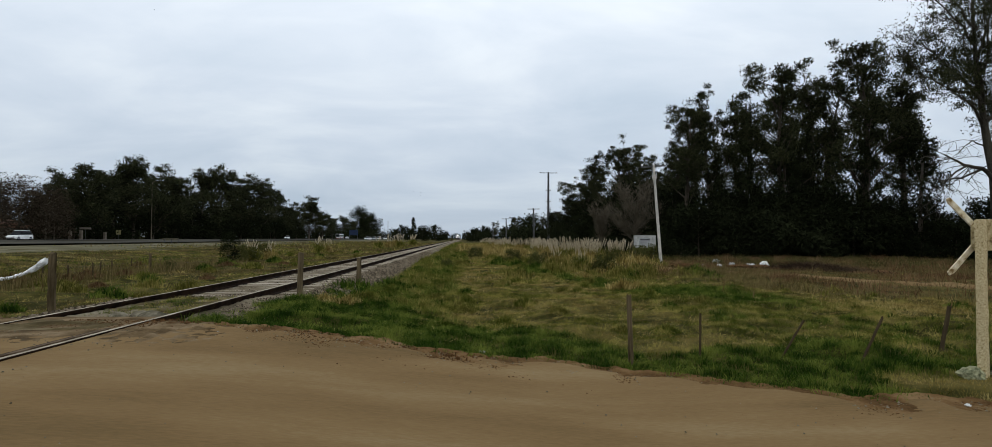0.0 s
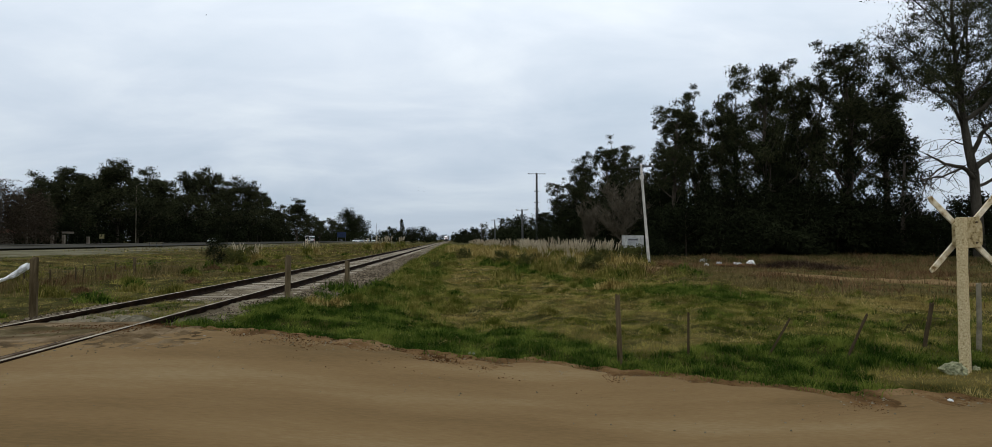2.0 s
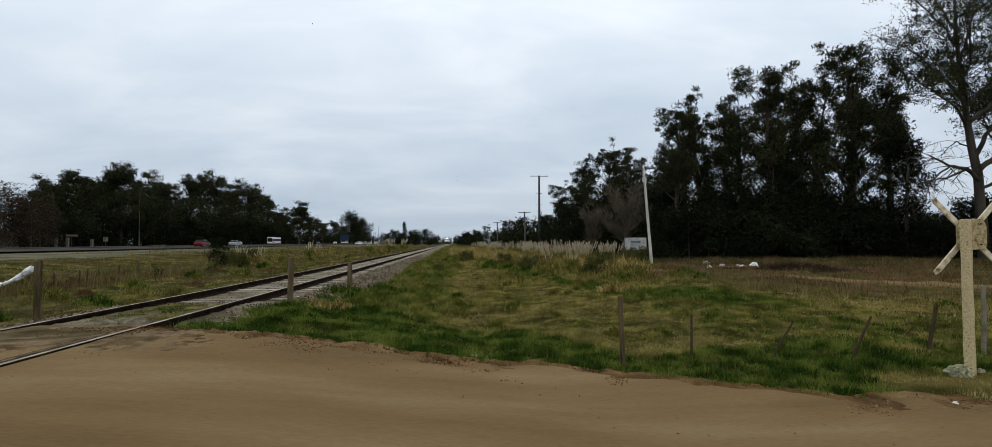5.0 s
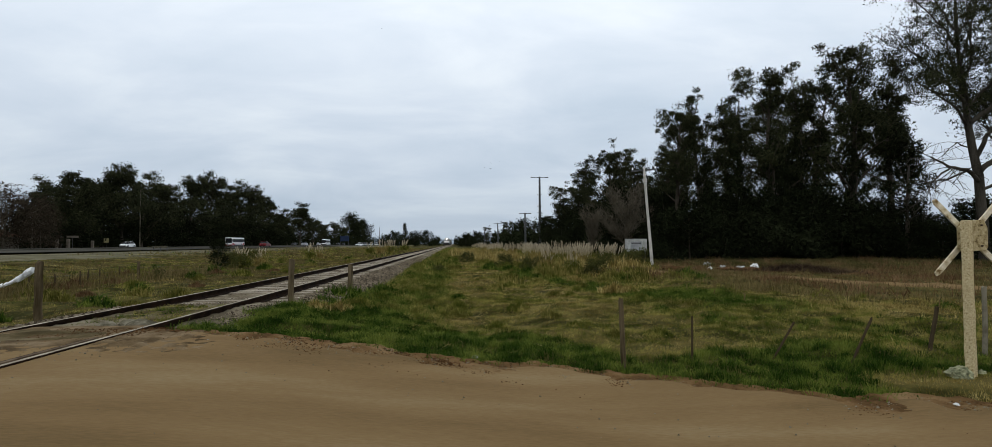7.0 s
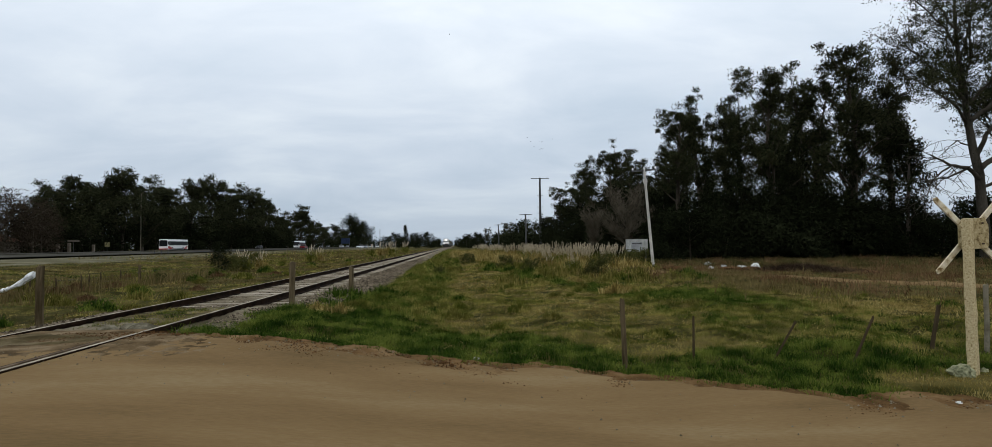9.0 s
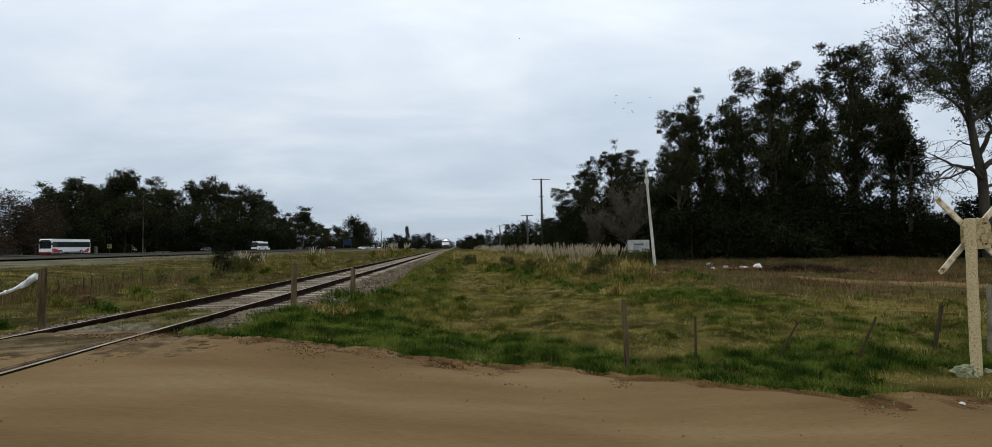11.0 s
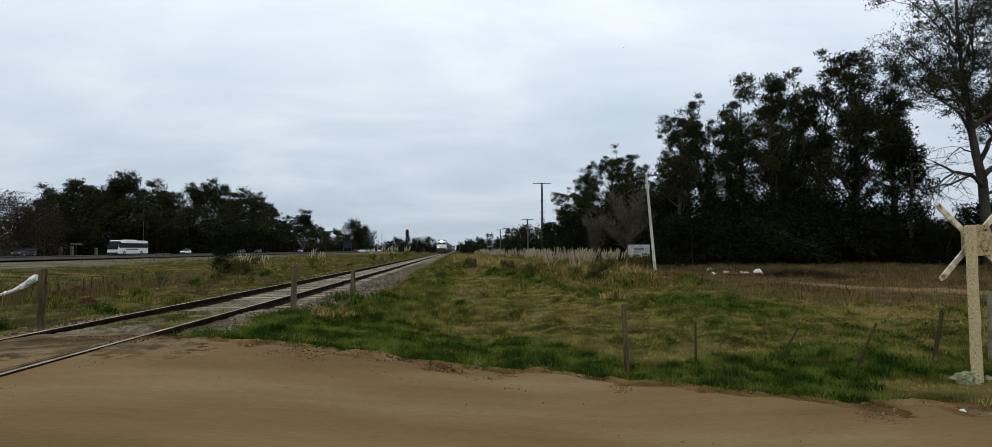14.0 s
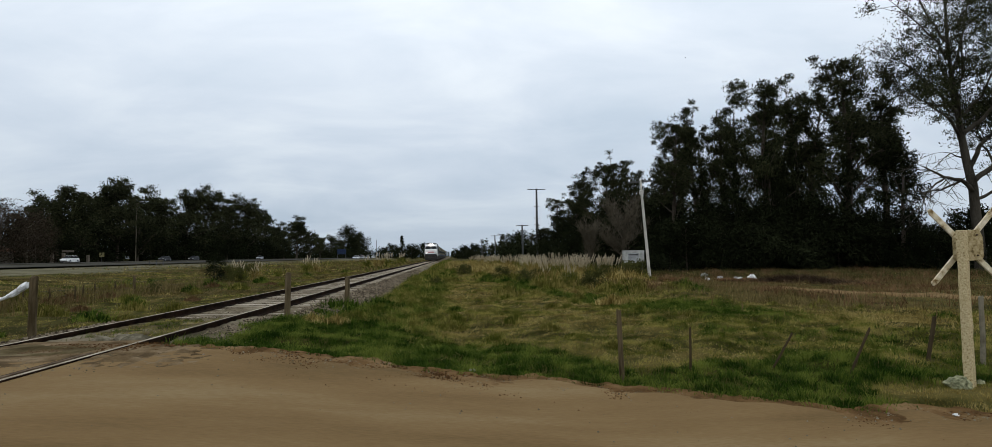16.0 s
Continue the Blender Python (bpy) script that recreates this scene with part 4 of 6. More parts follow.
def bushy(seed, height, width, per=1500, leaf=0.3, mats=("bark", "conifer"), low=0.05, taper=0.6):
    """A dense shrub, hedge tree or creeper-clad column: a short stem and a crown down to the ground."""
    rng = random.Random(seed)
    stem, _ = branch_path(rng, (0, 0, -0.2), (0, 0, 1), height * 0.85, 0.05, 6, 0.1)
    wood = [tube(stem, [height * 0.02 * (1 - 0.8 * i / 6) for i in range(7)], 6)]
    cs, rs = [], []
    for k in range(34):
        f = low + (0.97 - low) * ((k + rng.random()) / 34)
        a = rng.uniform(0, 6.28)
        w = width / 2 * (1 - taper * f ** 1.8) * rng.uniform(0.25, 0.95)
        c = Vector((math.cos(a) * w, math.sin(a) * w, f * height))
        if k % 3 == 0:
            wood.append(tube([stem[min(6, int(f * 6))], c], [height * 0.006, height * 0.002], 3))
        cs.append(c)
        rs.append(max(0.12, min(width, height) * rng.uniform(0.13, 0.24)))
    v, fc = join(wood)
    return mesh_np("trunk", v, fc, M[mats[0]], True), make_leaves(cs, rs, per // 34, leaf, seed, M[mats[1]], 0.1, 0.9)


def bare_tree(seed, height, spread=0.5):
    """A leafless tree of fine grey twigs."""
    rng = random.Random(seed)
    trunk, _ = branch_path(rng, (0, 0, -0.2), (0, 0, 1), height * 0.5, 0.1, 5)
    wood = [tube(trunk, [height * 0.011 * (1 - 0.6 * i / 5) for i in range(6)], 6)]
    fine = []
    for k in range(34):
        at = trunk[rng.randint(2, 5)]
        a = rng.uniform(0, 6.28)
        path, d = branch_path(rng, at, (math.cos(a) * spread * 1.6, math.sin(a) * spread * 1.6, rng.uniform(0.5, 1.3)), height * rng.uniform(0.28, 0.5), 0.15, 4, 0.05)
        wood.append(tube(path, [height * 0.0035 * (1 - 0.75 * i / 4) for i in range(5)], 4))
        for s in range(60):
            b = rng.uniform(0, 6.28)
            j = rng.randint(1, 4)
            sub, _ = branch_path(rng, path[j], (math.cos(b) + d.x, math.sin(b) + d.y, rng.uniform(0.1, 1.2) + d.z), height * rng.uniform(0.06, 0.17), 0.4, 2)
            fine.append(tube(sub, [0.013, 0.011, 0.007], 3))
    v, f = join(wood)
    v2, f2 = join(fine)
    return mesh_np("trunk", v, f, M["twig"], True), mesh_np("twigs", v2, f2, M["twig"])


def plant(name, meshes, x, y, label, category, turn=0.0, size=1.0, group="", second="crown", wide=1.0):
    """A tree or shrub with its trunk and crown, standing on the land."""
    ob = empty(name, pose(x, y, float(land_z(x, y)) - 0.03, 0, 0, turn) @ Matrix.Diagonal((size * wide, size * wide, size, 1)), label, category, group)
    part("trunk", meshes[0], None, ob)
    part(second, meshes[1], None, ob)
    return ob


def build_trees():
    kinds = [eucalypt(11, 18, 0.32, 0.21, 17, 52, 0.24, clump=0.05), eucalypt(12, 18, 0.38, 0.18, 16, 52, 0.24, clump=0.05), eucalypt(13, 18, 0.3, 0.22, 18, 52, 0.24, clump=0.05), eucalypt(14, 18, 0.42, 0.17, 15, 50, 0.24, clump=0.048)]
    belt = [eucalypt(15, 18, 0.12, 0.30, 20, 44, 0.52, 0.05, 0.108), eucalypt(16, 18, 0.16, 0.27, 18, 44, 0.52, 0.05, 0.108), eucalypt(17, 18, 0.1, 0.34, 20, 44, 0.52, 0.05, 0.105)]
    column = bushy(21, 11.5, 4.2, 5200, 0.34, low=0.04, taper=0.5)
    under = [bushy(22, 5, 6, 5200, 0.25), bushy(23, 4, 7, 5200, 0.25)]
    # the tall grove beside the field: x, y, height, kind
    grove = [(20.9, 53, 14.1, 1), (24.8, 55, 16.2, 3), (26.6, 53, 15.4, 0), (29.9, 52, 18.2, 2), (35.0, 56, 18.1, 0), (37.0, 57, 18.0, 1), (37.3, 51, 20.4, 2), (42.8, 54, 18.6, 3),
             (37.5, 63, 18.4, 1), (44.4, 62, 19.5, 0), (33.0, 62, 18.3, 3), (25.6, 62, 15.3, 2), (49, 60, 17, 1)]
    for i, (x, y, h, k) in enumerate(grove):
        plant("eucalyptus_tree", kinds[k], x, y, "tall dark-leaved eucalyptus in a dense grove", "tree", i * 77, h / 16.9, "eucalyptus grove", wide=1.0)
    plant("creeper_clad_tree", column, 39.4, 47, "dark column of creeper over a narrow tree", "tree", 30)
    # creeper on the stems, which also darkens the pale trunks
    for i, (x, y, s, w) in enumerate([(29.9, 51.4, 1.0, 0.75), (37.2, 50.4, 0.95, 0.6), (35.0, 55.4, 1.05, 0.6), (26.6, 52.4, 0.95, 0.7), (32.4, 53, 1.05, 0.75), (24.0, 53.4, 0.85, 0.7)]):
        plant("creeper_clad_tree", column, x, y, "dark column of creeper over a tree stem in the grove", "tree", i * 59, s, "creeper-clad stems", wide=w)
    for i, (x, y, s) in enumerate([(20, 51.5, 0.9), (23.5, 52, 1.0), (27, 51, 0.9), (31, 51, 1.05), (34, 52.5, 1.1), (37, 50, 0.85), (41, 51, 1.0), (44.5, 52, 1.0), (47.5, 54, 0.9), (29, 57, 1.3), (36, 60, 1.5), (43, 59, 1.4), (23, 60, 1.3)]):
        plant("undergrowth_shrub", under[i % 2], x, y, "dark evergreen undergrowth at the grove's foot, partly in place of its shade", "shrub", i * 61, s, "grove undergrowth")
    # filler shrubs among and behind the trunks, added to darken the grove
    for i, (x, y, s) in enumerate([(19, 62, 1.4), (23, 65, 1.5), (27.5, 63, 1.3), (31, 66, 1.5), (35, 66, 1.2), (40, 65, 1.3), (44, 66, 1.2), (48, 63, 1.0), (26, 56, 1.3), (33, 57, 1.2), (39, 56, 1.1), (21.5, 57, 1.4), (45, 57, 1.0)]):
        plant("understorey_tree", under[(i + 1) % 2], x, y, "dense dark evergreen understorey, added to darken the grove", "tree", i * 53 + 20, s, "grove understorey")
    # the tall tree with bare lower limbs
    trunk, spray, crown = tall_eucalypt()
    spreading = plant("spreading_eucalyptus", (trunk, crown), 41.2, 41, "tall open eucalyptus with a forking trunk and bare lower limbs", "tree")
    part("limb_spray", spray, None, spreading, "bare drooping lower limbs")
    for x, y, s in ((40.8, 45, 0.85), (44.5, 44.5, 1.0), (47.5, 45.5, 1.5), (43, 47.5, 0.8)):
        plant("undergrowth_shrub", under[1], x, y, "dark evergreen undergrowth at the grove's foot, partly in place of its shade", "shrub", x * 9, s, "grove undergrowth")
    # front shrubs hide the pale trunks, standing in for the canopy's shade
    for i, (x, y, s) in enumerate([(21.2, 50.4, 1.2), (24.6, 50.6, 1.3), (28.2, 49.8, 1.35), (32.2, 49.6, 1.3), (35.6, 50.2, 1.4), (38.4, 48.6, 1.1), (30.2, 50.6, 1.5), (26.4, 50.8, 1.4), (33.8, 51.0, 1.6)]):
        plant("undergrowth_shrub", under[(i + 1) % 2], x, y, "dark evergreen undergrowth at the grove's foot, partly in place of its shade", "shrub", i * 83 + 11, s, "grove undergrowth")
    plant("undergrowth_shrub", under[0], 41.5, 43, "dark evergreen undergrowth at the grove's foot, partly in place of its shade", "shrub", 10, 1.0, "grove undergrowth")
    # trees along the far right side of the line
    for i, (x, y, h) in enumerate([(17.6, 97, 11.1), (19.6, 93, 13.4), (21.6, 88, 14.3), (23.2, 84, 15.0), (24.6, 80, 15.0), (25.2, 74, 12.7), (24.8, 66, 12.2), (27, 92, 14), (29, 78, 14), (23, 102, 12)]):
        plant("eucalyptus_tree", kinds[(i * 3 + 1) % 4], x, y, "dark eucalyptus in the row beside the line", "tree", i * 50 + 9, h / 16.6, "trees beside the line", wide=1.15)
    for i, (x, y, s) in enumerate([(17, 92, 1.2), (19.5, 86, 1.3), (21.5, 80, 1.3), (22.5, 73, 1.2), (22, 66, 1.2), (19.5, 60, 1.0), (25, 84, 1.9), (23, 92, 1.9), (20, 97, 1.7), (26, 74, 1.9), (24, 78, 2.0), (21.5, 88, 1.9), (16.5, 99, 1.2)]):
        plant("undergrowth_shrub", under[i % 2], x, y, "dark evergreen shrub under the tree row", "shrub", i * 71, s, "row undergrowth")
    for i, (x, y, h) in enumerate([(4.6, 262, 6.0), (10.1, 190, 7.4), (16.0, 180, 9.1), (19.0, 170, 10.4), (21.0, 150, 8.2), (20.3, 125, 8.1), (8.9, 230, 6.3), (14, 210, 6.5), (7, 300, 7)]):
        plant("line_side_tree", kinds[i % 4] if i % 3 else under[i % 2], x, y, "small dark tree far along the line", "tree", i * 37, h / 18.0 if i % 3 else h / 5.0, "distant trees", wide=1.5 if i % 3 else 1.0)
    bare = bare_tree(41, 8.6, 0.55)
    plant("bare_tree", bare, 16.8, 56, "leafless grey tree before the dark row", "tree", 20, 1.0, second="twig_crown")
    plant("bare_tree", bare_tree(42, 5.8, 0.18), 15.0, 62, "narrow leafless grey shrub", "tree", 20, 1.0, second="twig_crown")
    # left: the belt of tall trees behind the highway
    for i, (x, y, h) in enumerate([(-100, 144, 15.5), (-104, 158, 18.5), (-100, 160, 21.0), (-104, 176, 22), (-99, 177, 25.5), (-101, 191, 22.5), (-103, 210, 25.5), (-100, 222, 28), (-104, 249, 30.5), (-101, 264, 28), (-100, 287, 31), (-104, 320, 28), (-100, 330, 20.5)]):
        plant("shelterbelt_tree", belt[i % 3], x, y, "tall dark eucalyptus in the belt behind the highway", "tree", i * 83, h / 19.3, "highway shelter belt", wide=1.1)
    for i, (x, y, s) in enumerate([(-99, 140, 1.5), (-101, 152, 1.8), (-102, 166, 2.0), (-100, 182, 2.0), (-101, 200, 2.2), (-101, 218, 2.3), (-101, 238, 2.5), (-102, 258, 2.5), (-101, 280, 2.6), (-101, 304, 2.6), (-101, 330, 2.5), (-108, 170, 3), (-108, 215, 3.2), (-108, 270, 3.4)]):
        plant("undergrowth_shrub", under[i % 2], x, y, "dark evergreen shrub in the highway belt", "shrub", i * 45, s, "belt undergrowth", wide=1.3)
    dense = bushy(28, 10, 11, 6400, 0.55, low=0.08, taper=0.35)
    for i, (x, y, h) in enumerate([(-98, 367, 25), (-98, 340, 17), (-98, 400, 17), (-98, 430, 16.5), (-98, 473, 17.4), (-98, 543, 27), (-98, 606, 24), (-96, 500, 15), (-97, 570, 20)]):
        plant("distant_tree", belt[i % 3] if i not in (5, 6) else dense, x, y, "distant dark tree beyond the highway", "tree", i * 29, h / 18.0 if i not in (5, 6) else h / 9.6, "distant trees", wide=1.3 if i not in (5, 6) else 0.85)
    brown = bushy(24, 11, 11, 5200, 0.42, ("twig", "brownleaf"), 0.12, 0.5)
    for i, (x, y, s) in enumerate([(-92, 123, 1.12), (-90, 128, 1.0), (-93, 135, 0.9), (-92, 116, 1.1)]):
        plant("brown_tree", brown, x, y, "half-bare brown winter tree by the highway", "tree", i * 97, s, "brown winter trees")
    # left of the line, far away
    for i, (x, y, s) in enumerate([(-39, 330, 1.3), (-22.2, 310, 1.9), (-16.4, 330, 1.8), (-12.6, 385, 1.4), (-33.4, 320, 1.6), (-28, 300, 1.5)]):
        plant("line_side_tree", under[i % 2], x, y, "small dark tree far along the line", "tree", i * 51, s, "distant trees")
    plant("conifer", bushy(25, 12.2, 4.5, 1500, 0.6, taper=0.95), -26.4, 300, "pointed dark conifer far along the line", "tree")
    rng = np.random.default_rng(77)
    cs, rs = [], []
    for x0, x1, y0, y1, h, n in ((-95, -14, 430, 470, 7.5, 150), (5, 45, 300, 330, 6.5, 90), (40, 260, 260, 330, 7, 160), (-330, -110, 330, 420, 14, 160), (12, 34, 118, 200, 5.0, 90), (-128, -100, 330, 640, 9, 260), (-70, 70, 1460, 1500, 14, 120), (1, 16, 420, 470, 6.5, 50), (18, 52, 68, 76, 4.5, 60), (22, 40, 84, 110, 7, 70), (-118, -106, 140, 330, 13, 200)):
        for _ in range(n):
            x, y = rng.uniform(x0, x1), rng.uniform(y0, y1)
            top = h * rng.uniform(0.5, 1.1)
            for z in np.arange(0.8, top, 1.7):
                cs.append((x + rng.normal(0, 0.8), y + rng.normal(0, 0.8), z))
                rs.append(2.0)
    woods = part("far_woods", make_leaves(cs, rs, 22, 1.1, 78, M["conifer"], 0.1, 0.9))
    tagged(woods, "distant dark line of trees on the horizon", "far woods", kind="stuff")
    # dark round bush in the left meadow
    plant("round_bush", bushy(26, 1.95, 1.75, 8200, 0.07, taper=0.45), -15.5, 38.5, "dark rounded evergreen bush in the meadow", "bush")
    plant("round_bush", bushy(27, 1.0, 1.7, 5200, 0.07, ("bark", "scrub"), taper=0.3), -14.3, 38.6, "low dark evergreen bush in the meadow", "bush")


# ---- pampas grass ----
def pampas_clump(seed):
    rng = np.random.default_rng(seed)
    n = 420
    x, y = rng.normal(0, 0.28, n), rng.normal(0, 0.28, n)
    tuft = blades("tuft", x, y, np.zeros(n), rng.uniform(0.7, 1.35, n), rng.uniform(0.018, 0.035, n), M["mixed" if seed % 2 else "straw"], rng, 0.85, True)
    vs, fs, c = [], [], 0
    for k in range(10):
        a, l = rng.uniform(0, 6.28), rng.uniform(0.05, 0.75)
        top = rng.uniform(1.15, 2.0)
        bx, by = rng.normal(0, 0.2), rng.normal(0, 0.2)
        tip = np.array([bx + math.cos(a) * l, by + math.sin(a) * l, top])
        start = np.array([bx, by, 0.3])
        hairs = 60
        for h in range(hairs):
            f = 0.62 + 0.38 * h / hairs
            p = start + (tip - start) * f
            w = 0.1 * math.sin(math.pi * min(1, (f - 0.6) / 0.42)) + 0.012
            b = rng.uniform(0, 6.28)
            d = np.array([math.cos(b) * w, math.sin(b) * w, rng.uniform(0.02, 0.12)])
            s = np.array([-math.sin(b), math.cos(b), 0.2]) * 0.016
            vs += [p - s, p + s, p + d]
            fs.append((c, c + 1, c + 2))
            c += 3
        s = np.array([0.006, 0, 0])
        vs += [start - s, start + s, tip]
        fs.append((c, c + 1, c + 2))
        c += 3
    return tuft, mesh_np("plumes", np.array(vs), np.array(fs), M["plume"])


def build_pampas():
    kinds = [pampas_clump(k) for k in range(51, 55)]
    rng = random.Random(6)
    spots = []
    for k in range(110):
        f = k / 109
        y = 38 + 95 * f ** 1.5
        x = 9.3 - 3.2 * f + rng.uniform(-2.4, 2.2)
        spots.append((x, y + rng.uniform(-2, 2), rng.uniform(0.6, 0.95)))
    spots += [(6.0, 29, 0.7), (5.3, 33, 0.75), (11.2, 39, 0.8), (10.6, 41, 0.85), (-14.3, 39.6, 0.8), (-13.6, 41, 0.7), (-15, 60, 0.9), (-14.5, 62, 0.8), (-13, 88, 1.1), (-12, 92, 1.2), (-11, 99, 1.2), (-12.5, 108, 1.3), (-10.5, 118, 1.3), (-14, 120, 1.2), (-12, 135, 1.3)]
    for i, (x, y, s) in enumerate(spots):
        ob = empty("pampas_grass", pose(x, y, float(land_z(x, y)) - 0.02, 0, 0, rng.uniform(0, 360)) @ Matrix.Diagonal((s, s, s, 1)), "pampas grass clump with pale feathery plumes", "pampas grass", "pampas grass")
        t, p = kinds[i % 4]
        part("tuft", t, None, ob)
        part("plumes", p, None, ob, "pale cream feathery plumes")


def tussock(seed, material):
    rng = np.random.default_rng(seed)
    n = 320
    a, r = rng.uniform(0, 6.28, n), 0.42 * rng.random(n) ** 0.7
    x, y = np.cos(a) * r, np.sin(a) * r
    return blades("blades", x, y, 0.10 * (1 - r / 0.42), rng.uniform(0.14, 0.4, n) * (1.1 - r), rng.uniform(0.014, 0.03, n), M[material], rng, 1.0, True)


def build_tussocks():
    kinds = [tussock(61, "tuss"), tussock(62, "mixed"), tussock(63, "lush"), tussock(64, "tuss")]
    rng = random.Random(16)
    spots = []
    for _ in range(150):
        y = 13 + 60 * rng.random() ** 1.5
        spots.append((rng.uniform(-2.6, 0.2), y, rng.uniform(0.25, 0.55) + 0.013 * y))
    for _ in range(75):
        spots.append((rng.uniform(2.0, 12.0), rng.uniform(23, 42), rng.uniform(0.7, 1.7)))
    for _ in range(60):
        spots.append((rng.uniform(-19, -8.2), 12 + 50 * rng.random() ** 1.3, rng.uniform(0.6, 1.5)))
    for _ in range(45):
        spots.append((rng.uniform(0.5, 12), rng.uniform(9.5, 22), rng.uniform(0.4, 0.8)))
    for i, (x, y, s) in enumerate(spots):
        ob = part("grass_tussock", kinds[(i * 7 + int(x)) % 4])
        ob.matrix_basis = pose(x, y, float(land_z(x, y)) - 0.03, 0, 0, rng.uniform(0, 360)) @ Matrix.Diagonal((s, s, s * rng.uniform(0.7, 1.1), 1))
        tagged(ob, "rough olive and straw-coloured grass tussock", "grass tussock", "meadow tussocks")
    extra = [tussock(66, "weed"), tussock(67, "lush"), tussock(68, "straw")]
    for i, (k, x, y, s) in enumerate([(0, -14, 21, 1.0), (0, -14.3, 22.6, 1.2), (0, -13.7, 24, 1.0), (0, -15.6, 20.6, 1.1), (0, -12.5, 31, 1.1), (0, -10.2, 33, 0.9), (0, -9.6, 22, 0.7), (0, -16, 29, 1.3), (0, -11.4, 18.5, 0.7), (1, -3.35, 16.2, 1.5), (1, -3.1, 17.1, 1.4), (1, -2.7, 15.2, 1.1), (1, -3.3, 14.6, 0.9), (1, -2.4, 18.4, 1.2), (2, 5.0, 17.8, 1.2), (2, 5.5, 18.0, 0.9), (2, -2.9, 12.2, 0.8), (2, -2.5, 12.6, 0.7), (2, 4.8, 22.6, 1.0), (1, 4.3, 7.6, 0.5), (1, 3.1, 7.4, 0.45), (1, 5.2, 7.3, 0.4)]):
        ob = part("grass_tussock", extra[k])
        ob.matrix_basis = pose(x, y, max(float(land_z(x, y)) - 0.03, 0.02), 0, 0, i * 67) @ Matrix.Diagonal((s, s, s * 0.8, 1))
        tagged(ob, ("brown dead weed clump in the meadow", "dark lush green grass clump", "pale heap of cut straw on the grass")[k], ("weed clump", "grass tussock", "straw heap")[k], "meadow tussocks")
    scrub = bushy(65, 0.9, 1.5, 2600, 0.09, ("twig", "scrub"), 0.02, 0.3)
    for i, (x, y, s) in enumerate([(3.2, 37, 0.9), (4.4, 34, 0.8), (5.6, 36, 0.9), (6.9, 27.6, 1.0), (6.4, 31, 0.8), (9.6, 36, 1.1), (11.4, 36.8, 1.2), (-13.6, 27.3, 0.5), (-16, 46, 1.3), (1.0, 48, 1.0), (-0.9, 31, 0.55), (12.6, 38.5, 1.3), (10.6, 40, 1.2)]):
        plant("scrub_bush", scrub, x, y, "low olive-brown scrub bush in the meadow", "bush", i * 47, s, "meadow scrub")


# ---- fences ----
def rough_post(height, radius, seed, square=False):
    """A weathered wooden post with an uneven outline, a split top and cracks."""
    rng = random.Random(seed)
    sides = 10
    vs, fs = [], []
    levels = 9
    for i in range(levels):
        z = -0.25 + (height + 0.25) * i / (levels - 1)
        for k in range(sides):
            a = 2 * math.pi * k / sides
            r = radius * (1 + rng.uniform(-0.1, 0.1)) * (1 - 0.1 * i / levels)
            if k in (2, 7):
                r *= 0.82
            if square:
                r /= max(abs(math.cos(a)), abs(math.sin(a))) ** 0.7
            vs.append((r * math.cos(a), r * math.sin(a), z + (rng.uniform(-0.02, 0.02) if i == levels - 1 else 0)))
    for i in range(levels - 1):
        for k in range(sides):
            a, b = i * sides + k, i * sides + (k + 1) % sides
            fs.append((a, b, b + sides, a + sides))
    vs.append((0, 0, height - 0.012))
    c, t = len(vs) - 1, (levels - 1) * sides
    for k in range(0, sides, 2):
        fs.append((t + k, t + k + 1, t + (k + 2) % sides, c))
    return mesh_np("post", vs, fs, M["wood"])


def fence_post(x, y, z, height, radius, seed, tilt=(0, 0), label="weathered grey wooden fence post in the grass", square=False):
    ob = part("fence_post", rough_post(height, radius, seed, square))
    if radius < 0.03 or seed == 10:
        ob.data.materials[0] = M["stalk" if seed == 10 else "stake"]
    ob.matrix_basis = pose(x, y, z, tilt[0], tilt[1], seed * 40)
    m = pose(0, 0, 0, tilt[0], tilt[1], 0)
    ob.matrix_basis = Matrix.Translation((x, y, z)) @ m @ pose(0, 0, 0, 0, 0, seed * 40)
    return tagged(ob, label, "fence post", "old fence posts")


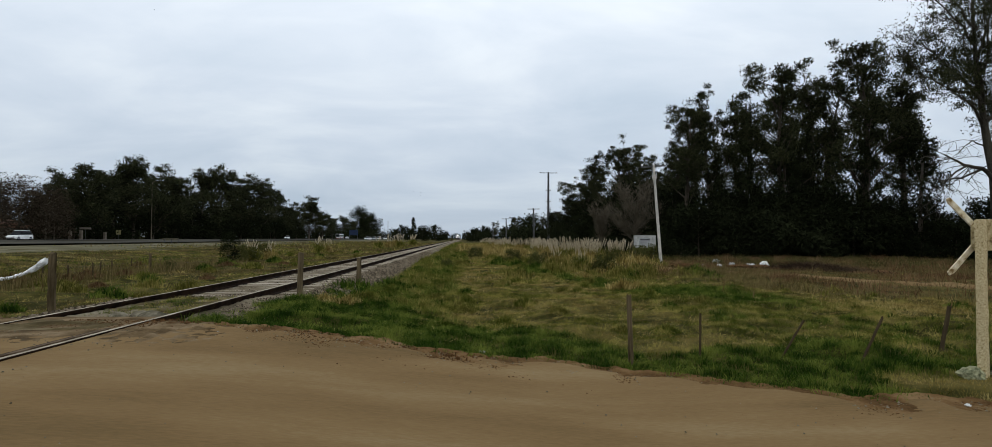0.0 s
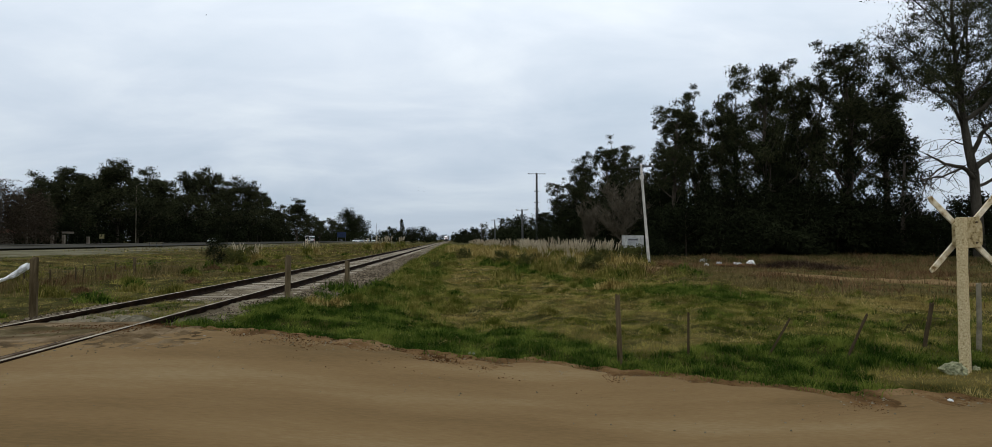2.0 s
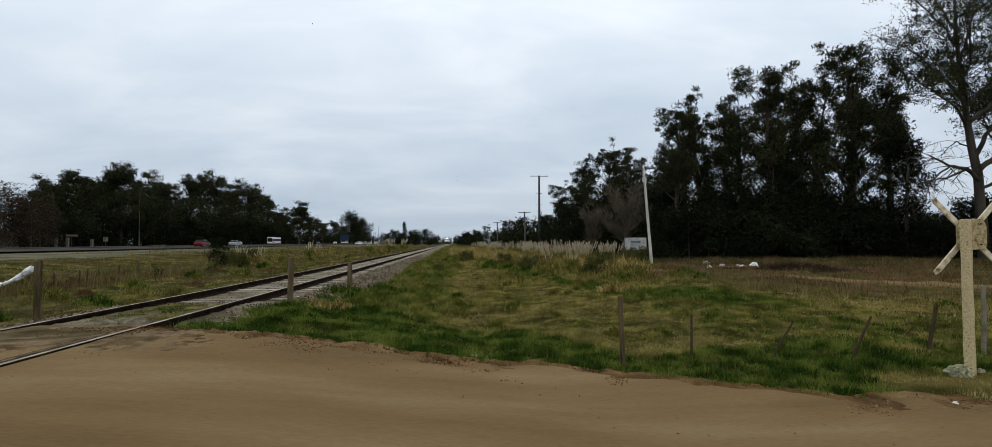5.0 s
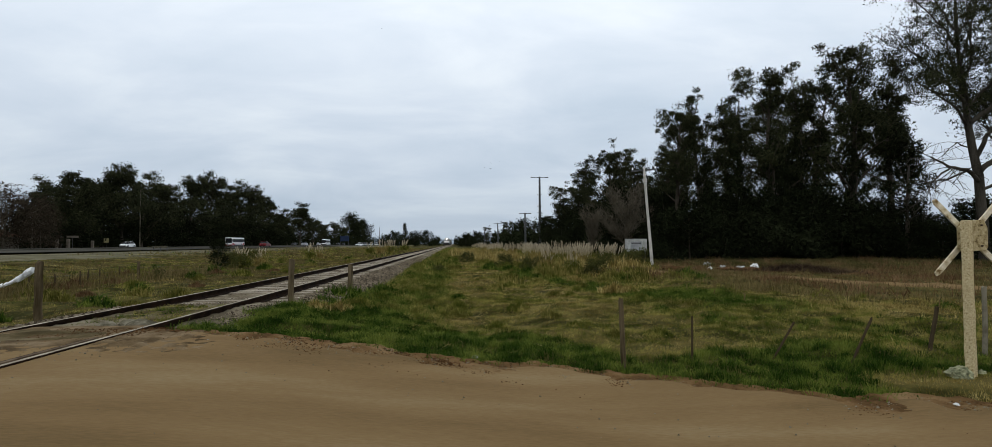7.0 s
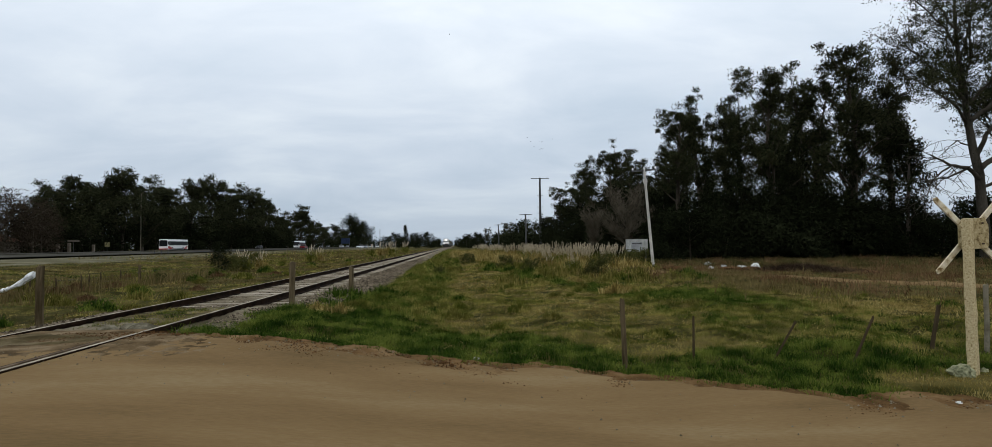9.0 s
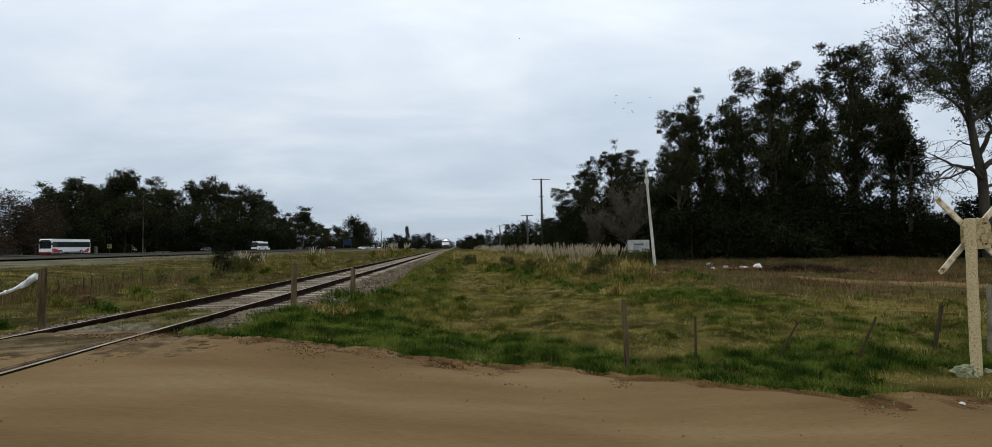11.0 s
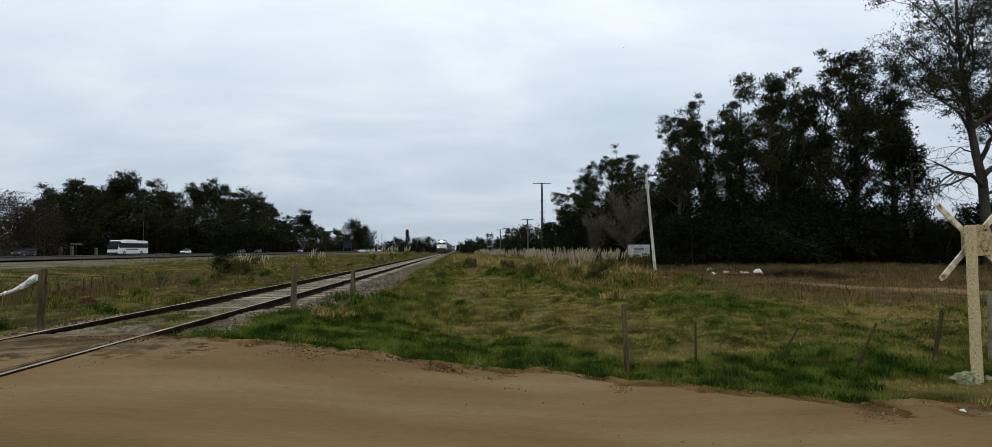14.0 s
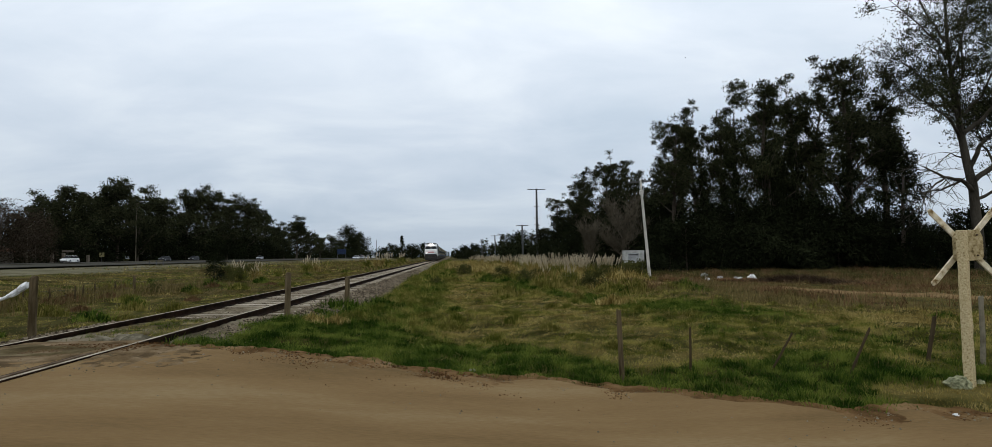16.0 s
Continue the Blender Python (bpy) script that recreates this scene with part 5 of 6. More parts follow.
def build_fences():
    fence_post(-3.49, 12.4, 0.17, 1.1, 0.055, 1, (0, 1), "thick grey wooden post beside the ballast", True)
    fence_post(-3.21, 17.7, -0.05, 1.02, 0.074, 2, (0, 0.5), "dark wooden post beside the ballast", True)
    fence_post(-7.25, 10.5, 0.3, 1.0, 0.066, 3, (0, 0), "stout grey wooden post beyond the track")
    fence_post(-14.35, 27, -0.03, 0.86, 0.065, 4, (0, 0), "short dark wooden post in the meadow")
    fence_post(2.13, 7.15, -0.03, 0.92, 0.034, 5, (0, -2.0), "slim grey wooden post at the road's edge")
    fence_post(3.08, 7.3, -0.03, 0.66, 0.016, 6, (0, 1), "thin dark stake in the grass")
    fence_post(4.2, 7.4, -0.03, 0.64, 0.016, 7, (3, 30), "thin stake leaning hard to one side")
    fence_post(5.1, 7.1, -0.02, 0.7, 0.017, 8, (2, 25), "thin stake leaning to one side")
    fence_post(6.62, 7.6, -0.02, 0.72, 0.029, 9, (0, 12), "short dark post leaning slightly")
    fence_post(7.49, 7.62, -0.02, 0.98, 0.034, 10, (0, 1), "pale grey wooden post near the crossing sign")
    for i, (x, y) in enumerate([(-14.2, 21.4), (-14.0, 22.4), (-14.3, 23.3), (-14.4, 24.3), (-14.5, 25.8), (-14.3, 20.2)]):
        fence_post(x, y, float(land_z(x, y)), 0.62, 0.028, 20 + i, (0, (i % 3 - 1) * 4), "thin wooden stake of an old wire fence")
    # sagging wires of the two fences
    def wire(a, b, sag):
        pts = [(a[0] + (b[0] - a[0]) * t / 8, a[1] + (b[1] - a[1]) * t / 8, a[2] + (b[2] - a[2]) * t / 8 - sag * math.sin(math.pi * t / 8)) for t in range(9)]
        return tube(pts, [0.0025] * 9, 4)
    v, f = join([wire((-14.3, 20.2, z), (-14.35, 27, z), 0.05) for z in (0.3, 0.5)] + [wire((-14.35, 27, z), (-15, 48, z), 0.1) for z in (0.3, 0.55)])
    tagged(part("fence_wire", mesh_np("fence_wire", v, f, M["darkmetal"])), "thin slack fence wires between old posts", "wire")


def build_crossing_sign():
    """The whitewashed crossing post, turned a little, with crossed arms on a clipped square block."""
    sign = empty("crossing_sign", pose(6.125, 6.42, -0.02), "whitewashed concrete railway crossing post with crossed arms", "crossing sign")
    bm = bmesh.new()
    add_box(bm, -0.046, 0.046, -0.046, 0.046, -0.3, 1.875, 0.009)
    bmesh.ops.subdivide_edges(bm, edges=[e for e in bm.edges if e.calc_length() > 0.5], cuts=16)
    for v in bm.verts:
        v.co += noise.noise_vector(v.co * 9) * 0.007
    part("post", bm, M["concrete"], sign, "stained whitewashed concrete post", pose(0, 0, 0, 0, -0.4, 24))
    bm = bmesh.new()
    out = [(-0.012, 1.56), (0.028, 1.5), (0.315, 1.51), (0.345, 1.55), (0.345, 1.79), (0.3, 1.885), (0.05, 1.88), (-0.012, 1.8)]
    back, front = [bm.verts.new((x, 0.13, z)) for x, z in out], [bm.verts.new((x, 0.075, z)) for x, z in out]
    bm.faces.new(front)
    bm.faces.new(back[::-1])
    for k in range(8):
        bm.faces.new((front[k], back[k], back[(k + 1) % 8], front[(k + 1) % 8]))
    bmesh.ops.recalc_face_normals(bm, faces=bm.faces[:])
    bmesh.ops.bevel(bm, geom=bm.edges[:], offset=0.006, segments=2, affect="EDGES", profile=0.5)
    block = part("block", bm, M["oldblock"], sign, "square backing block with clipped corners behind the post")
    for x, z in ((0.1, 1.82), (0.26, 1.57), (0.26, 1.82)):
        bm = bmesh.new()
        bmesh.ops.create_cone(bm, cap_ends=True, segments=8, radius1=0.012, radius2=0.009, depth=0.02, matrix=Matrix.Translation((x, 0.066, z)) @ Matrix.Rotation(radians(90), 4, "X"))
        part("bolt", bm, M["guard"], block, "rusty bolt")
    for s, half, mat, lab in ((1, 0.66, "arm", "chipped white arm of the cross"), (-1, 0.64, "arm", "chipped pale arm of the cross")):
        arm = bmesh.new()
        outline = [(-half, -0.012), (-half + 0.05, -0.034), (half - 0.05, -0.034), (half, -0.012), (half - 0.02, 0.034), (-half + 0.02, 0.034)]
        a, b = [arm.verts.new((x, 0.012, z)) for x, z in outline], [arm.verts.new((x, -0.012, z)) for x, z in outline]
        arm.faces.new(b)
        arm.faces.new(a[::-1])
        for k in range(6):
            arm.faces.new((b[k], a[k], a[(k + 1) % 6], b[(k + 1) % 6]))
        bmesh.ops.recalc_face_normals(arm, faces=arm.faces[:])
        bmesh.ops.bevel(arm, geom=arm.edges[:], offset=0.004, segments=1, affect="EDGES", profile=0.5)
        part("arm", arm, M[mat], sign, lab, pose(0.195 if s > 0 else 0.17, 0.148 + 0.03 * (s > 0), 1.69, 0, -47 if s > 0 else 44, 0))


def sheet_heap(name, x, y, z, sx, sy, sz, seed, material, label, category, turn=0.0):
    """A crumpled, folded heap of sheeting or a filled bag."""
    bm = bmesh.new()
    bmesh.ops.create_icosphere(bm, subdivisions=3, radius=1.0)
    for v in bm.verts:
        p = v.co.copy()
        k = 1 + 0.4 * noise.noise(p * 1.7 + Vector((seed, 0, 0))) + 0.45 * abs(noise.noise(p * 4.1 + Vector((0, seed, 0)))) + 0.25 * abs(noise.noise(p * 9.0))
        v.co = Vector((p.x * sx * k, p.y * sy * k, max(-0.25, p.z) * sz * k))
    ob = part(name, bm, material)
    ob.matrix_basis = pose(x, y, z, 0, 0, turn)
    return tagged(ob, label, category)


def build_litter():
    sheet_heap("plastic_sheet", 5.96, 6.4, 0.02, 0.15, 0.1, 0.085, 3, M["greycloth"], "crumpled grey plastic sheet at the sign's foot", "litter", 20)
    sheet_heap("plastic_scrap", 6.24, 6.4, 0.04, 0.04, 0.03, 0.03, 4, M["greycloth"], "small pale plastic scrap at the sign's foot", "litter")
    sheet_heap("plastic_scrap", 4.87, 5.28, 0.0, 0.06, 0.03, 0.022, 5, M["bag"], "flattened white plastic bottle on the road's edge", "litter", 40)
    # white sheeting caught over the old fence
    pts = [(-17.3, 19.0, 0.16), (-16.2, 19.2, 0.1), (-15.3, 19.6, 0.14), (-14.7, 19.75, 0.28), (-14.3, 19.85, 0.5), (-13.95, 19.9, 0.78)]
    bm = bmesh.new()
    ring = []
    fine = [Vector(pts[min(int(t), 4)]).lerp(Vector(pts[min(int(t), 4) + 1]), t - min(int(t), 4)) for t in np.linspace(0, 5, 41)]
    rng = random.Random(2)
    for i, p in enumerate(fine):
        r = 0.062 + 0.05 * noise.noise(Vector((i * 0.31, 0, 0))) + (0.05 if i > 30 else 0)
        ring.append([bm.verts.new(p + Vector((0.3 * r * math.sin(i), math.cos(a) * r, math.sin(a) * r * (1 + rng.uniform(-0.3, 0.3))))) for a in np.linspace(0, 6.28, 8, endpoint=False)])
    for a, b in zip(ring, ring[1:]):
        for k in range(8):
            bm.faces.new((a[k], a[(k + 1) % 8], b[(k + 1) % 8], b[k]))
    bm.faces.new(ring[0])
    bm.faces.new(ring[-1])
    tagged(part("plastic_sheeting", bm, M["bag"]), "twisted white plastic sheeting caught on the old fence", "litter")
    # tipped rubbish at the end of the field track
    rng = random.Random(12)
    for i, (x, y, s) in enumerate([(18.2, 33.6, 0.5), (16.0, 33.2, 0.3), (15.3, 33.4, 0.22), (16.9, 33.0, 0.26), (14.4, 33.6, 0.16), (17.7, 34.1, 0.3), (13.6, 34.4, 0.15), (17.4, 38.5, 0.36)]):
        sheet_heap("rubbish_bag", x, y, float(land_z(x, y)) + 0.02, s * 0.6, s * 0.45, s * 0.6, 20 + i, M["board" if i % 3 == 1 else "bag"], "torn white rubbish bag on the dirt", "rubbish bag", rng.uniform(0, 180))
    for i, (x, y, s) in enumerate([(16.9, 33.2, 1.5), (20.9, 28.2, 1.2), (13.2, 33.5, 1.0)]):
        sheet_heap("earth_heap", x, y, float(land_z(x, y)) - 0.1, s, s * 0.7, 0.2, 40 + i, M["red_dirt"], "low heap of brown earth by the field track", "earth heap", 20)
    # bare field track
    pts = [(10.2, 33.0), (11.3, 30.0), (12.3, 28.3), (13.7, 26.4), (15.6, 23.8), (17.6, 20.8), (20.5, 16.5), (25, 10)]
    ts = np.linspace(0, 7, 90)
    cx, cy = np.interp(ts, range(8), [p[0] for p in pts]), np.interp(ts, range(8), [p[1] for p in pts])
    ws = np.linspace(-1.3, 1.3, 15)
    gx = cx[:, None] + ws[None] * 0.82
    gy = cy[:, None] + ws[None] * 0.57
    gz = land_z(gx, gy) + 0.05 - 0.085 * (ws[None] / 1.3) ** 2 + (value_noise(gx, gy, 0.5, 61) - 0.5) * 0.05
    a = (np.arange(89)[:, None] * 15 + np.arange(14)[None]).ravel()
    tr = part("field_track", mesh_np("field_track", np.stack([gx, gy, gz], -1).reshape(-1, 3), np.stack([a, a + 15, a + 16, a + 1], 1), M["dirt"], True))
    tagged(tr, "bare brown earth track across the field", "dirt track", kind="structure")
    # reddish loose earth along the road's edge, thinning out on to the road
    xs = np.linspace(-3.3, 8.5, 420)
    ds = np.linspace(-0.05, 1.25, 26)
    gx, gd = np.meshgrid(xs, ds, indexing="ij")
    gy = road_edge(gx) + 0.05 - gd
    gz = road_z(gx) + 0.026 - 0.052 * gd + (value_noise(gx, gy, 0.17, 62) - 0.5) * 0.03 + (value_noise(gx, gy, 0.9, 63) - 0.5) * 0.02 + (value_noise(gx, gy, 0.05, 64) - 0.5) * 0.026
    a = (np.arange(419)[:, None] * 26 + np.arange(25)[None]).ravel()
    tr = part("loose_earth", mesh_np("loose_earth", np.stack([gx, gy, gz], -1).reshape(-1, 3), np.stack([a, a + 26, a + 27, a + 1], 1), M["earth"], True))
    tagged(tr, "reddish loose earth along the road's edge", "loose earth", kind="structure")
    # grey-brown gravel worn into the road round the crossing
    xs, ys = np.linspace(-11.0, -1.9, 300), np.linspace(5.9, 8.7, 100)
    gx, gy = np.meshgrid(xs, ys, indexing="ij")
    inside = step(-1.9, -3.4, gx + 0.5 * (value_noise(gx, gy, 0.6, 81) - 0.5)) * step(-11, -9.5, gx) * step(6.0, 7.3, gy + 0.12 * (gx + 4.4) + 0.7 * (value_noise(gx, gy, 0.45, 82) - 0.5))
    gz = road_z(gx) - 0.035 + 0.05 * inside + (value_noise(gx, gy, 0.07, 83) - 0.5) * 0.045 + (value_noise(gx, gy, 0.3, 84) - 0.5) * 0.012
    gz = gz - 0.2 * step(-0.05, 0.15, gy - road_edge(gx)) * (np.abs(gx - TRACK) > 0.8)
    gz = np.where((gx > -6.5) & (gx < -4.1), np.minimum(gz, 0.405 + 0.016 * inside), gz)
    a = (np.arange(299)[:, None] * 100 + np.arange(99)[None]).ravel()
    tagged(part("crossing_bed", mesh_np("crossing_bed", np.stack([gx, gy, gz], -1).reshape(-1, 3), np.stack([a, a + 100, a + 101, a + 1], 1), M["worn"], True)), "grey-brown gravel worn into the road at the crossing", "gravel", kind="structure")
    # stones and clods along the road's edge
    rng2 = np.random.default_rng(14)
    n = 7500
    x = rng2.uniform(-5.5, 7.5, n)
    y = road_edge(x) - np.abs(rng2.normal(0, 0.42, n)) + 0.05
    z = road_z(x) + 0.018 - 0.02 * np.clip(road_edge(x) - y, 0, 1)
    tagged(part("road_edge_clods", scatter_stones(x, y, z, rng2.uniform(0.003, 0.016, n) * (0.5 + value_noise(x, y, 0.8, 5)), M["red_dirt"], rng2)), "reddish clods and crumbs of earth along the road", "clods", kind="stuff")
    n = 900
    x = rng2.uniform(-3, 8, n)
    y = road_edge(x) - np.abs(rng2.normal(0, 0.3, n))
    tagged(part("pale_pebbles", scatter_stones(x, y, road_z(x) + 0.02, rng2.uniform(0.003, 0.013, n), M["stalk"], rng2)), "pale pebbles in the loose earth at the road", "pebbles", kind="stuff")
    n = 420
    x, y = rng2.uniform(-7, 6, n), rng2.uniform(3.0, 7.5, n)
    keep = y < road_edge(x) - 0.1
    x, y = x[keep], y[keep]
    tagged(part("road_pebbles", scatter_stones(x, y, road_z(x) + 0.004, rng2.uniform(0.004, 0.012, len(x)), M["stalk"], rng2)), "small pebbles strewn over the dirt road", "pebbles", kind="stuff")
    n = 2200
    x, y = rng2.normal(-4.4, 1.6, n), rng2.normal(7.55, 0.4, n)
    y = np.minimum(y, road_edge(x))
    tagged(part("crossing_stones", scatter_stones(x, y, road_z(x) - 0.002, rng2.uniform(0.004, 0.017, n) * (0.4 + value_noise(x, y, 0.5, 66)), M["stalk"], rng2)), "loose ballast stones spilled on the crossing", "stones", kind="stuff")
    for i, (x, y, s) in enumerate([(-4.75, 9.0, 0.19), (-5.05, 9.25, 0.15), (-5.35, 9.2, 0.13), (2.15, 6.62, 0.035), (2.35, 6.75, 0.025), (0.25, 7.5, 0.04), (-3.05, 7.3, 0.04)]):
        bm = bmesh.new()
        bmesh.ops.create_icosphere(bm, subdivisions=2, radius=s)
        for v in bm.verts:
            v.co += noise.noise_vector(v.co / s * 1.3 + Vector((i * 3, 0, 0))) * s * 0.35
            v.co.z *= 0.55
        ob = part("stone", bm, M["stalk" if x < -4 else "stone"])
        ob.matrix_basis = pose(x, y, (0.36 if x < -4 else float(road_z(x)) + s * 0.2), 0, 0, i * 50)
        tagged(ob, "rounded grey stone lying on the ground", "stone", "loose stones")


# ---- poles and signs ----
def telegraph_pole(x, y, height, lean, r, label, arms=((0.12, 1.5),)):
    ob = empty("utility_pole", pose(x, y, float(land_z(x, y)) - 0.05, 0, lean, 0), label, "utility pole", "poles along the line")
    v, f = tube([(0, 0, -0.2), (0, 0, height / 2), (0, 0, height)], [r, r * 0.85, r * 0.68], 10)
    part("shaft", mesh_np("shaft", v, f, M["pole"] if y < 60 else M["darkmetal"], True), None, ob)
    for down, half in arms:
        part("crossarm", box(-half / 2, half / 2, -0.05, 0.05, height - down - 0.05, height - down + 0.05, 0.01), M["darkmetal"], ob, "dark steel crossarm")
        for k in (-0.45, 0, 0.45):
            v, f = tube([(k * half, 0, height - down + 0.05), (k * half, 0, height - down + 0.13), (k * half, 0, height - down + 0.2)], [0.03, 0.05, 0.02], 6)
            part("insulator", mesh_np("insulator", v, f, M["white"], True), None, ob)
    return ob


def build_poles():
    p = telegraph_pole(12.25, 34.8, 6.3, -4.3, 0.1, "pale concrete utility pole leaning slightly", ((0.1, 1.6),))
    part("bracket", box(-0.12, 0.12, -0.12, 0.12, 5.4, 5.65, 0.04), M["pole"], p, "grey box near the pole's top")
    telegraph_pole(10.9, 88, 6.4, -1, 0.17, "dark utility pole beside the line", ((0.1, 1.9),))
    telegraph_pole(9.9, 132, 6.3, -1, 0.17, "dark utility pole beside the line", ((0.1, 1.9),))
    telegraph_pole(9.2, 180, 6.3, 0, 0.17, "dark utility pole beside the line", ((0.1, 1.9),))
    telegraph_pole(14.9, 100, 13.4, 0, 0.24, "tall dark pole with several short arms", ((0.1, 3.2), (3.2, 0.9), (5.2, 0.9), (6.3, 0.8)))
    # board on two posts beside the pole
    s = empty("field_signboard", pose(13.7, 42.5, 0, 0, 0, -6), "grey painted board on posts half hidden in grass", "signboard")
    part("panel", box(-0.82, 0.82, -0.03, 0.03, 0.95, 1.9, 0.008), M["board"], s)
    part("inner_panel", box(-0.42, 0.42, -0.045, -0.034, 1.05, 1.7), M["signgrey"], s, "paler field in the middle")
    part("text_bar", box(-0.36, 0.36, -0.056, -0.049, 1.52, 1.62), M["darkmetal"], s, "row of unreadable dark lettering")
    for x in (-0.7, 0.7):
        part("leg", box(x - 0.04, x + 0.04, 0.034, 0.1, -0.2, 1.9), M["darkmetal"], s)
    # far side of the highway
    def road_sign(x, y, w, z0, z1, mat, label):
        o = empty("road_sign", pose(x, y, HIGHWAY_Z - 0.2, 0, 0, 25), label, "road sign")
        part("plate", box(-w / 2, w / 2, -0.02, 0.02, z0, z1, 0.01), M[mat], o)
        part("post", box(-0.05, 0.05, 0.021, 0.1, -0.4, z1 - 0.1), M["darkmetal"], o)
    road_sign(-95, 162.5, 1.1, 1.5, 2.7, "yellow", "faded yellow square road sign on a post")
    road_sign(-94.5, 148, 2.4, 2.7, 3.2, "wall", "pale narrow board on a post by the highway")
    for x, y, h in ((-94, 141.7, 2.2), (-94, 145.7, 2.4), (-94, 155, 2.0)):
        o = part("gate_pillar", box(-0.28, 0.28, -0.28, 0.28, -0.3, h, 0.04), M["wall"])
        o.matrix_basis = pose(x, y, HIGHWAY_Z - 0.2)
        tagged(o, "pale square gate pillar beside the highway", "pillar", "gate pillars")
    o = empty("street_lamp", pose(-95.5, 180, HIGHWAY_Z - 0.2), "tall thin grey lamp post by the highway", "street lamp")
    v, f = tube([(0, 0, 0), (0, 0, 12), (0, 0, 17.5), (1.2, 0, 18.2)], [0.16, 0.12, 0.09, 0.07], 8)
    part("shaft", mesh_np("shaft", v, f, M["stalk"], True), None, o)
    part("lamp_head", box(1.0, 1.9, -0.15, 0.15, 18.1, 18.3, 0.05), M["signgrey"], o)
    v, f = tube([(0, 0, 0), (0, 0, 12.5)], [0.25, 0.15], 6)
    o = part("mast", mesh_np("mast", v, f, M["darkmetal"]))
    o.matrix_basis = pose(-53, 402, HIGHWAY_Z - 0.3)
    tagged(o, "thin dark mast far off", "mast")
    # house behind the winter trees
    h = empty("house", pose(-99, 128, 0.5, 0, 0, -35), "low pale house half hidden behind winter trees", "house")
    part("wall", box(-6, 6, -3.5, 3.5, 0, 2.8), M["wall"], h)
    bm = bmesh.new()
    vs = [bm.verts.new(p) for p in [(-6.4, -4, 2.75), (6.4, -4, 2.75), (6.4, 4, 2.75), (-6.4, 4, 2.75), (-6.4, 0, 4.6), (6.4, 0, 4.6)]]
    for q in ((0, 1, 5, 4), (3, 4, 5, 2), (0, 4, 3), (1, 2, 5), (0, 3, 2, 1)):
        bm.faces.new([vs[k] for k in q])
    part("roof", bm, M["tile"], h, "dull red tiled roof")
    for x in (-3.5, 0.5, 3.8):
        wdw = part("window", box(x - 0.6, x + 0.6, -3.56, -3.502, 0.9, 2.1), M["glass"], h)
        part("sill", box(x - 0.7, x + 0.7, -3.62, -3.565, 0.8, 0.895), M["white"], wdw)
    # low crash barrier along the carriageway
    g = empty("crash_barrier", pose(-42.8, 86, HIGHWAY_Z - 0.1), "short grey steel crash barrier beside the highway", "crash barrier")
    part("beam", box(-0.04, 0.04, -2.2, 2.2, 0.35, 0.62, 0.02), M["stalk"], g)
    for y in (-1.9, 0, 1.9):
        part("stake", box(0.045, 0.12, y - 0.05, y + 0.05, -0.3, 0.6), M["darkmetal"], g)
    # tall board far along the highway, a stand-in for a parked truck
    b = empty("billboard", pose(-66.8, 350, HIGHWAY_Z - 0.1), "dark blue board on two posts, standing in for a parked truck", "billboard")
    part("panel", box(-2.6, 2.6, -0.1, 0.1, 2.4, 5.6, 0.03), M["blue"], b)
    for x in (-2.4, 2.4):
        part("leg", box(x - 0.14, x + 0.14, 0.11, 0.36, -0.3, 5.2), M["darkmetal"], b)


# ---- vehicles: built with the nose towards -y ----
def lofted(sections, bevel=0.0):
    """A body from side-profile points (y, z_low, z_high, half_low, half_high)."""
    bm = bmesh.new()
    rings = []
    for y, z0, z1, w0, w1 in sections:
        rings.append([bm.verts.new(p) for p in ((-w0, y, z0), (w0, y, z0), (w0, y, z0 + (z1 - z0) * 0.55), (w1, y, z1), (-w1, y, z1), (-w0, y, z0 + (z1 - z0) * 0.55))])
    for a, b in zip(rings, rings[1:]):
        for k in range(6):
            bm.faces.new((a[k], a[(k + 1) % 6], b[(k + 1) % 6], b[k]))
    bm.faces.new(rings[0][::-1])
    bm.faces.new(rings[-1])
    bmesh.ops.recalc_face_normals(bm, faces=bm.faces[:])
    if bevel:
        bmesh.ops.bevel(bm, geom=bm.edges[:], offset=bevel, segments=2, affect="EDGES", profile=0.6)
    return bm


def wheels(thing, xs, ys, r, w=0.2):
    for y in ys:
        for s in (1, -1):
            v, f = tube([(s * (xs - w), 0, 0), (s * (xs - w * 0.9), 0, 0), (s * xs * 0.99, 0, 0), (s * xs, 0, 0), (s * (xs - 0.012), 0, 0)], [r * 0.9, r, r, r * 0.85, r * 0.4], 18)
            tyre = part("wheel", mesh_np("tyre", v, f, M["rubber"], True), None, thing, "black tyre", pose(0, y, r))
            bm = bmesh.new()
            bmesh.ops.create_cone(bm, cap_ends=True, segments=14, radius1=r * 0.62, radius2=r * 0.5, depth=0.04, matrix=Matrix.Translation((s * (xs - 0.01), 0, 0)) @ Matrix.Rotation(radians(90 * s), 4, "Y"))
            part("rim", bm, M["silver"], tyre)


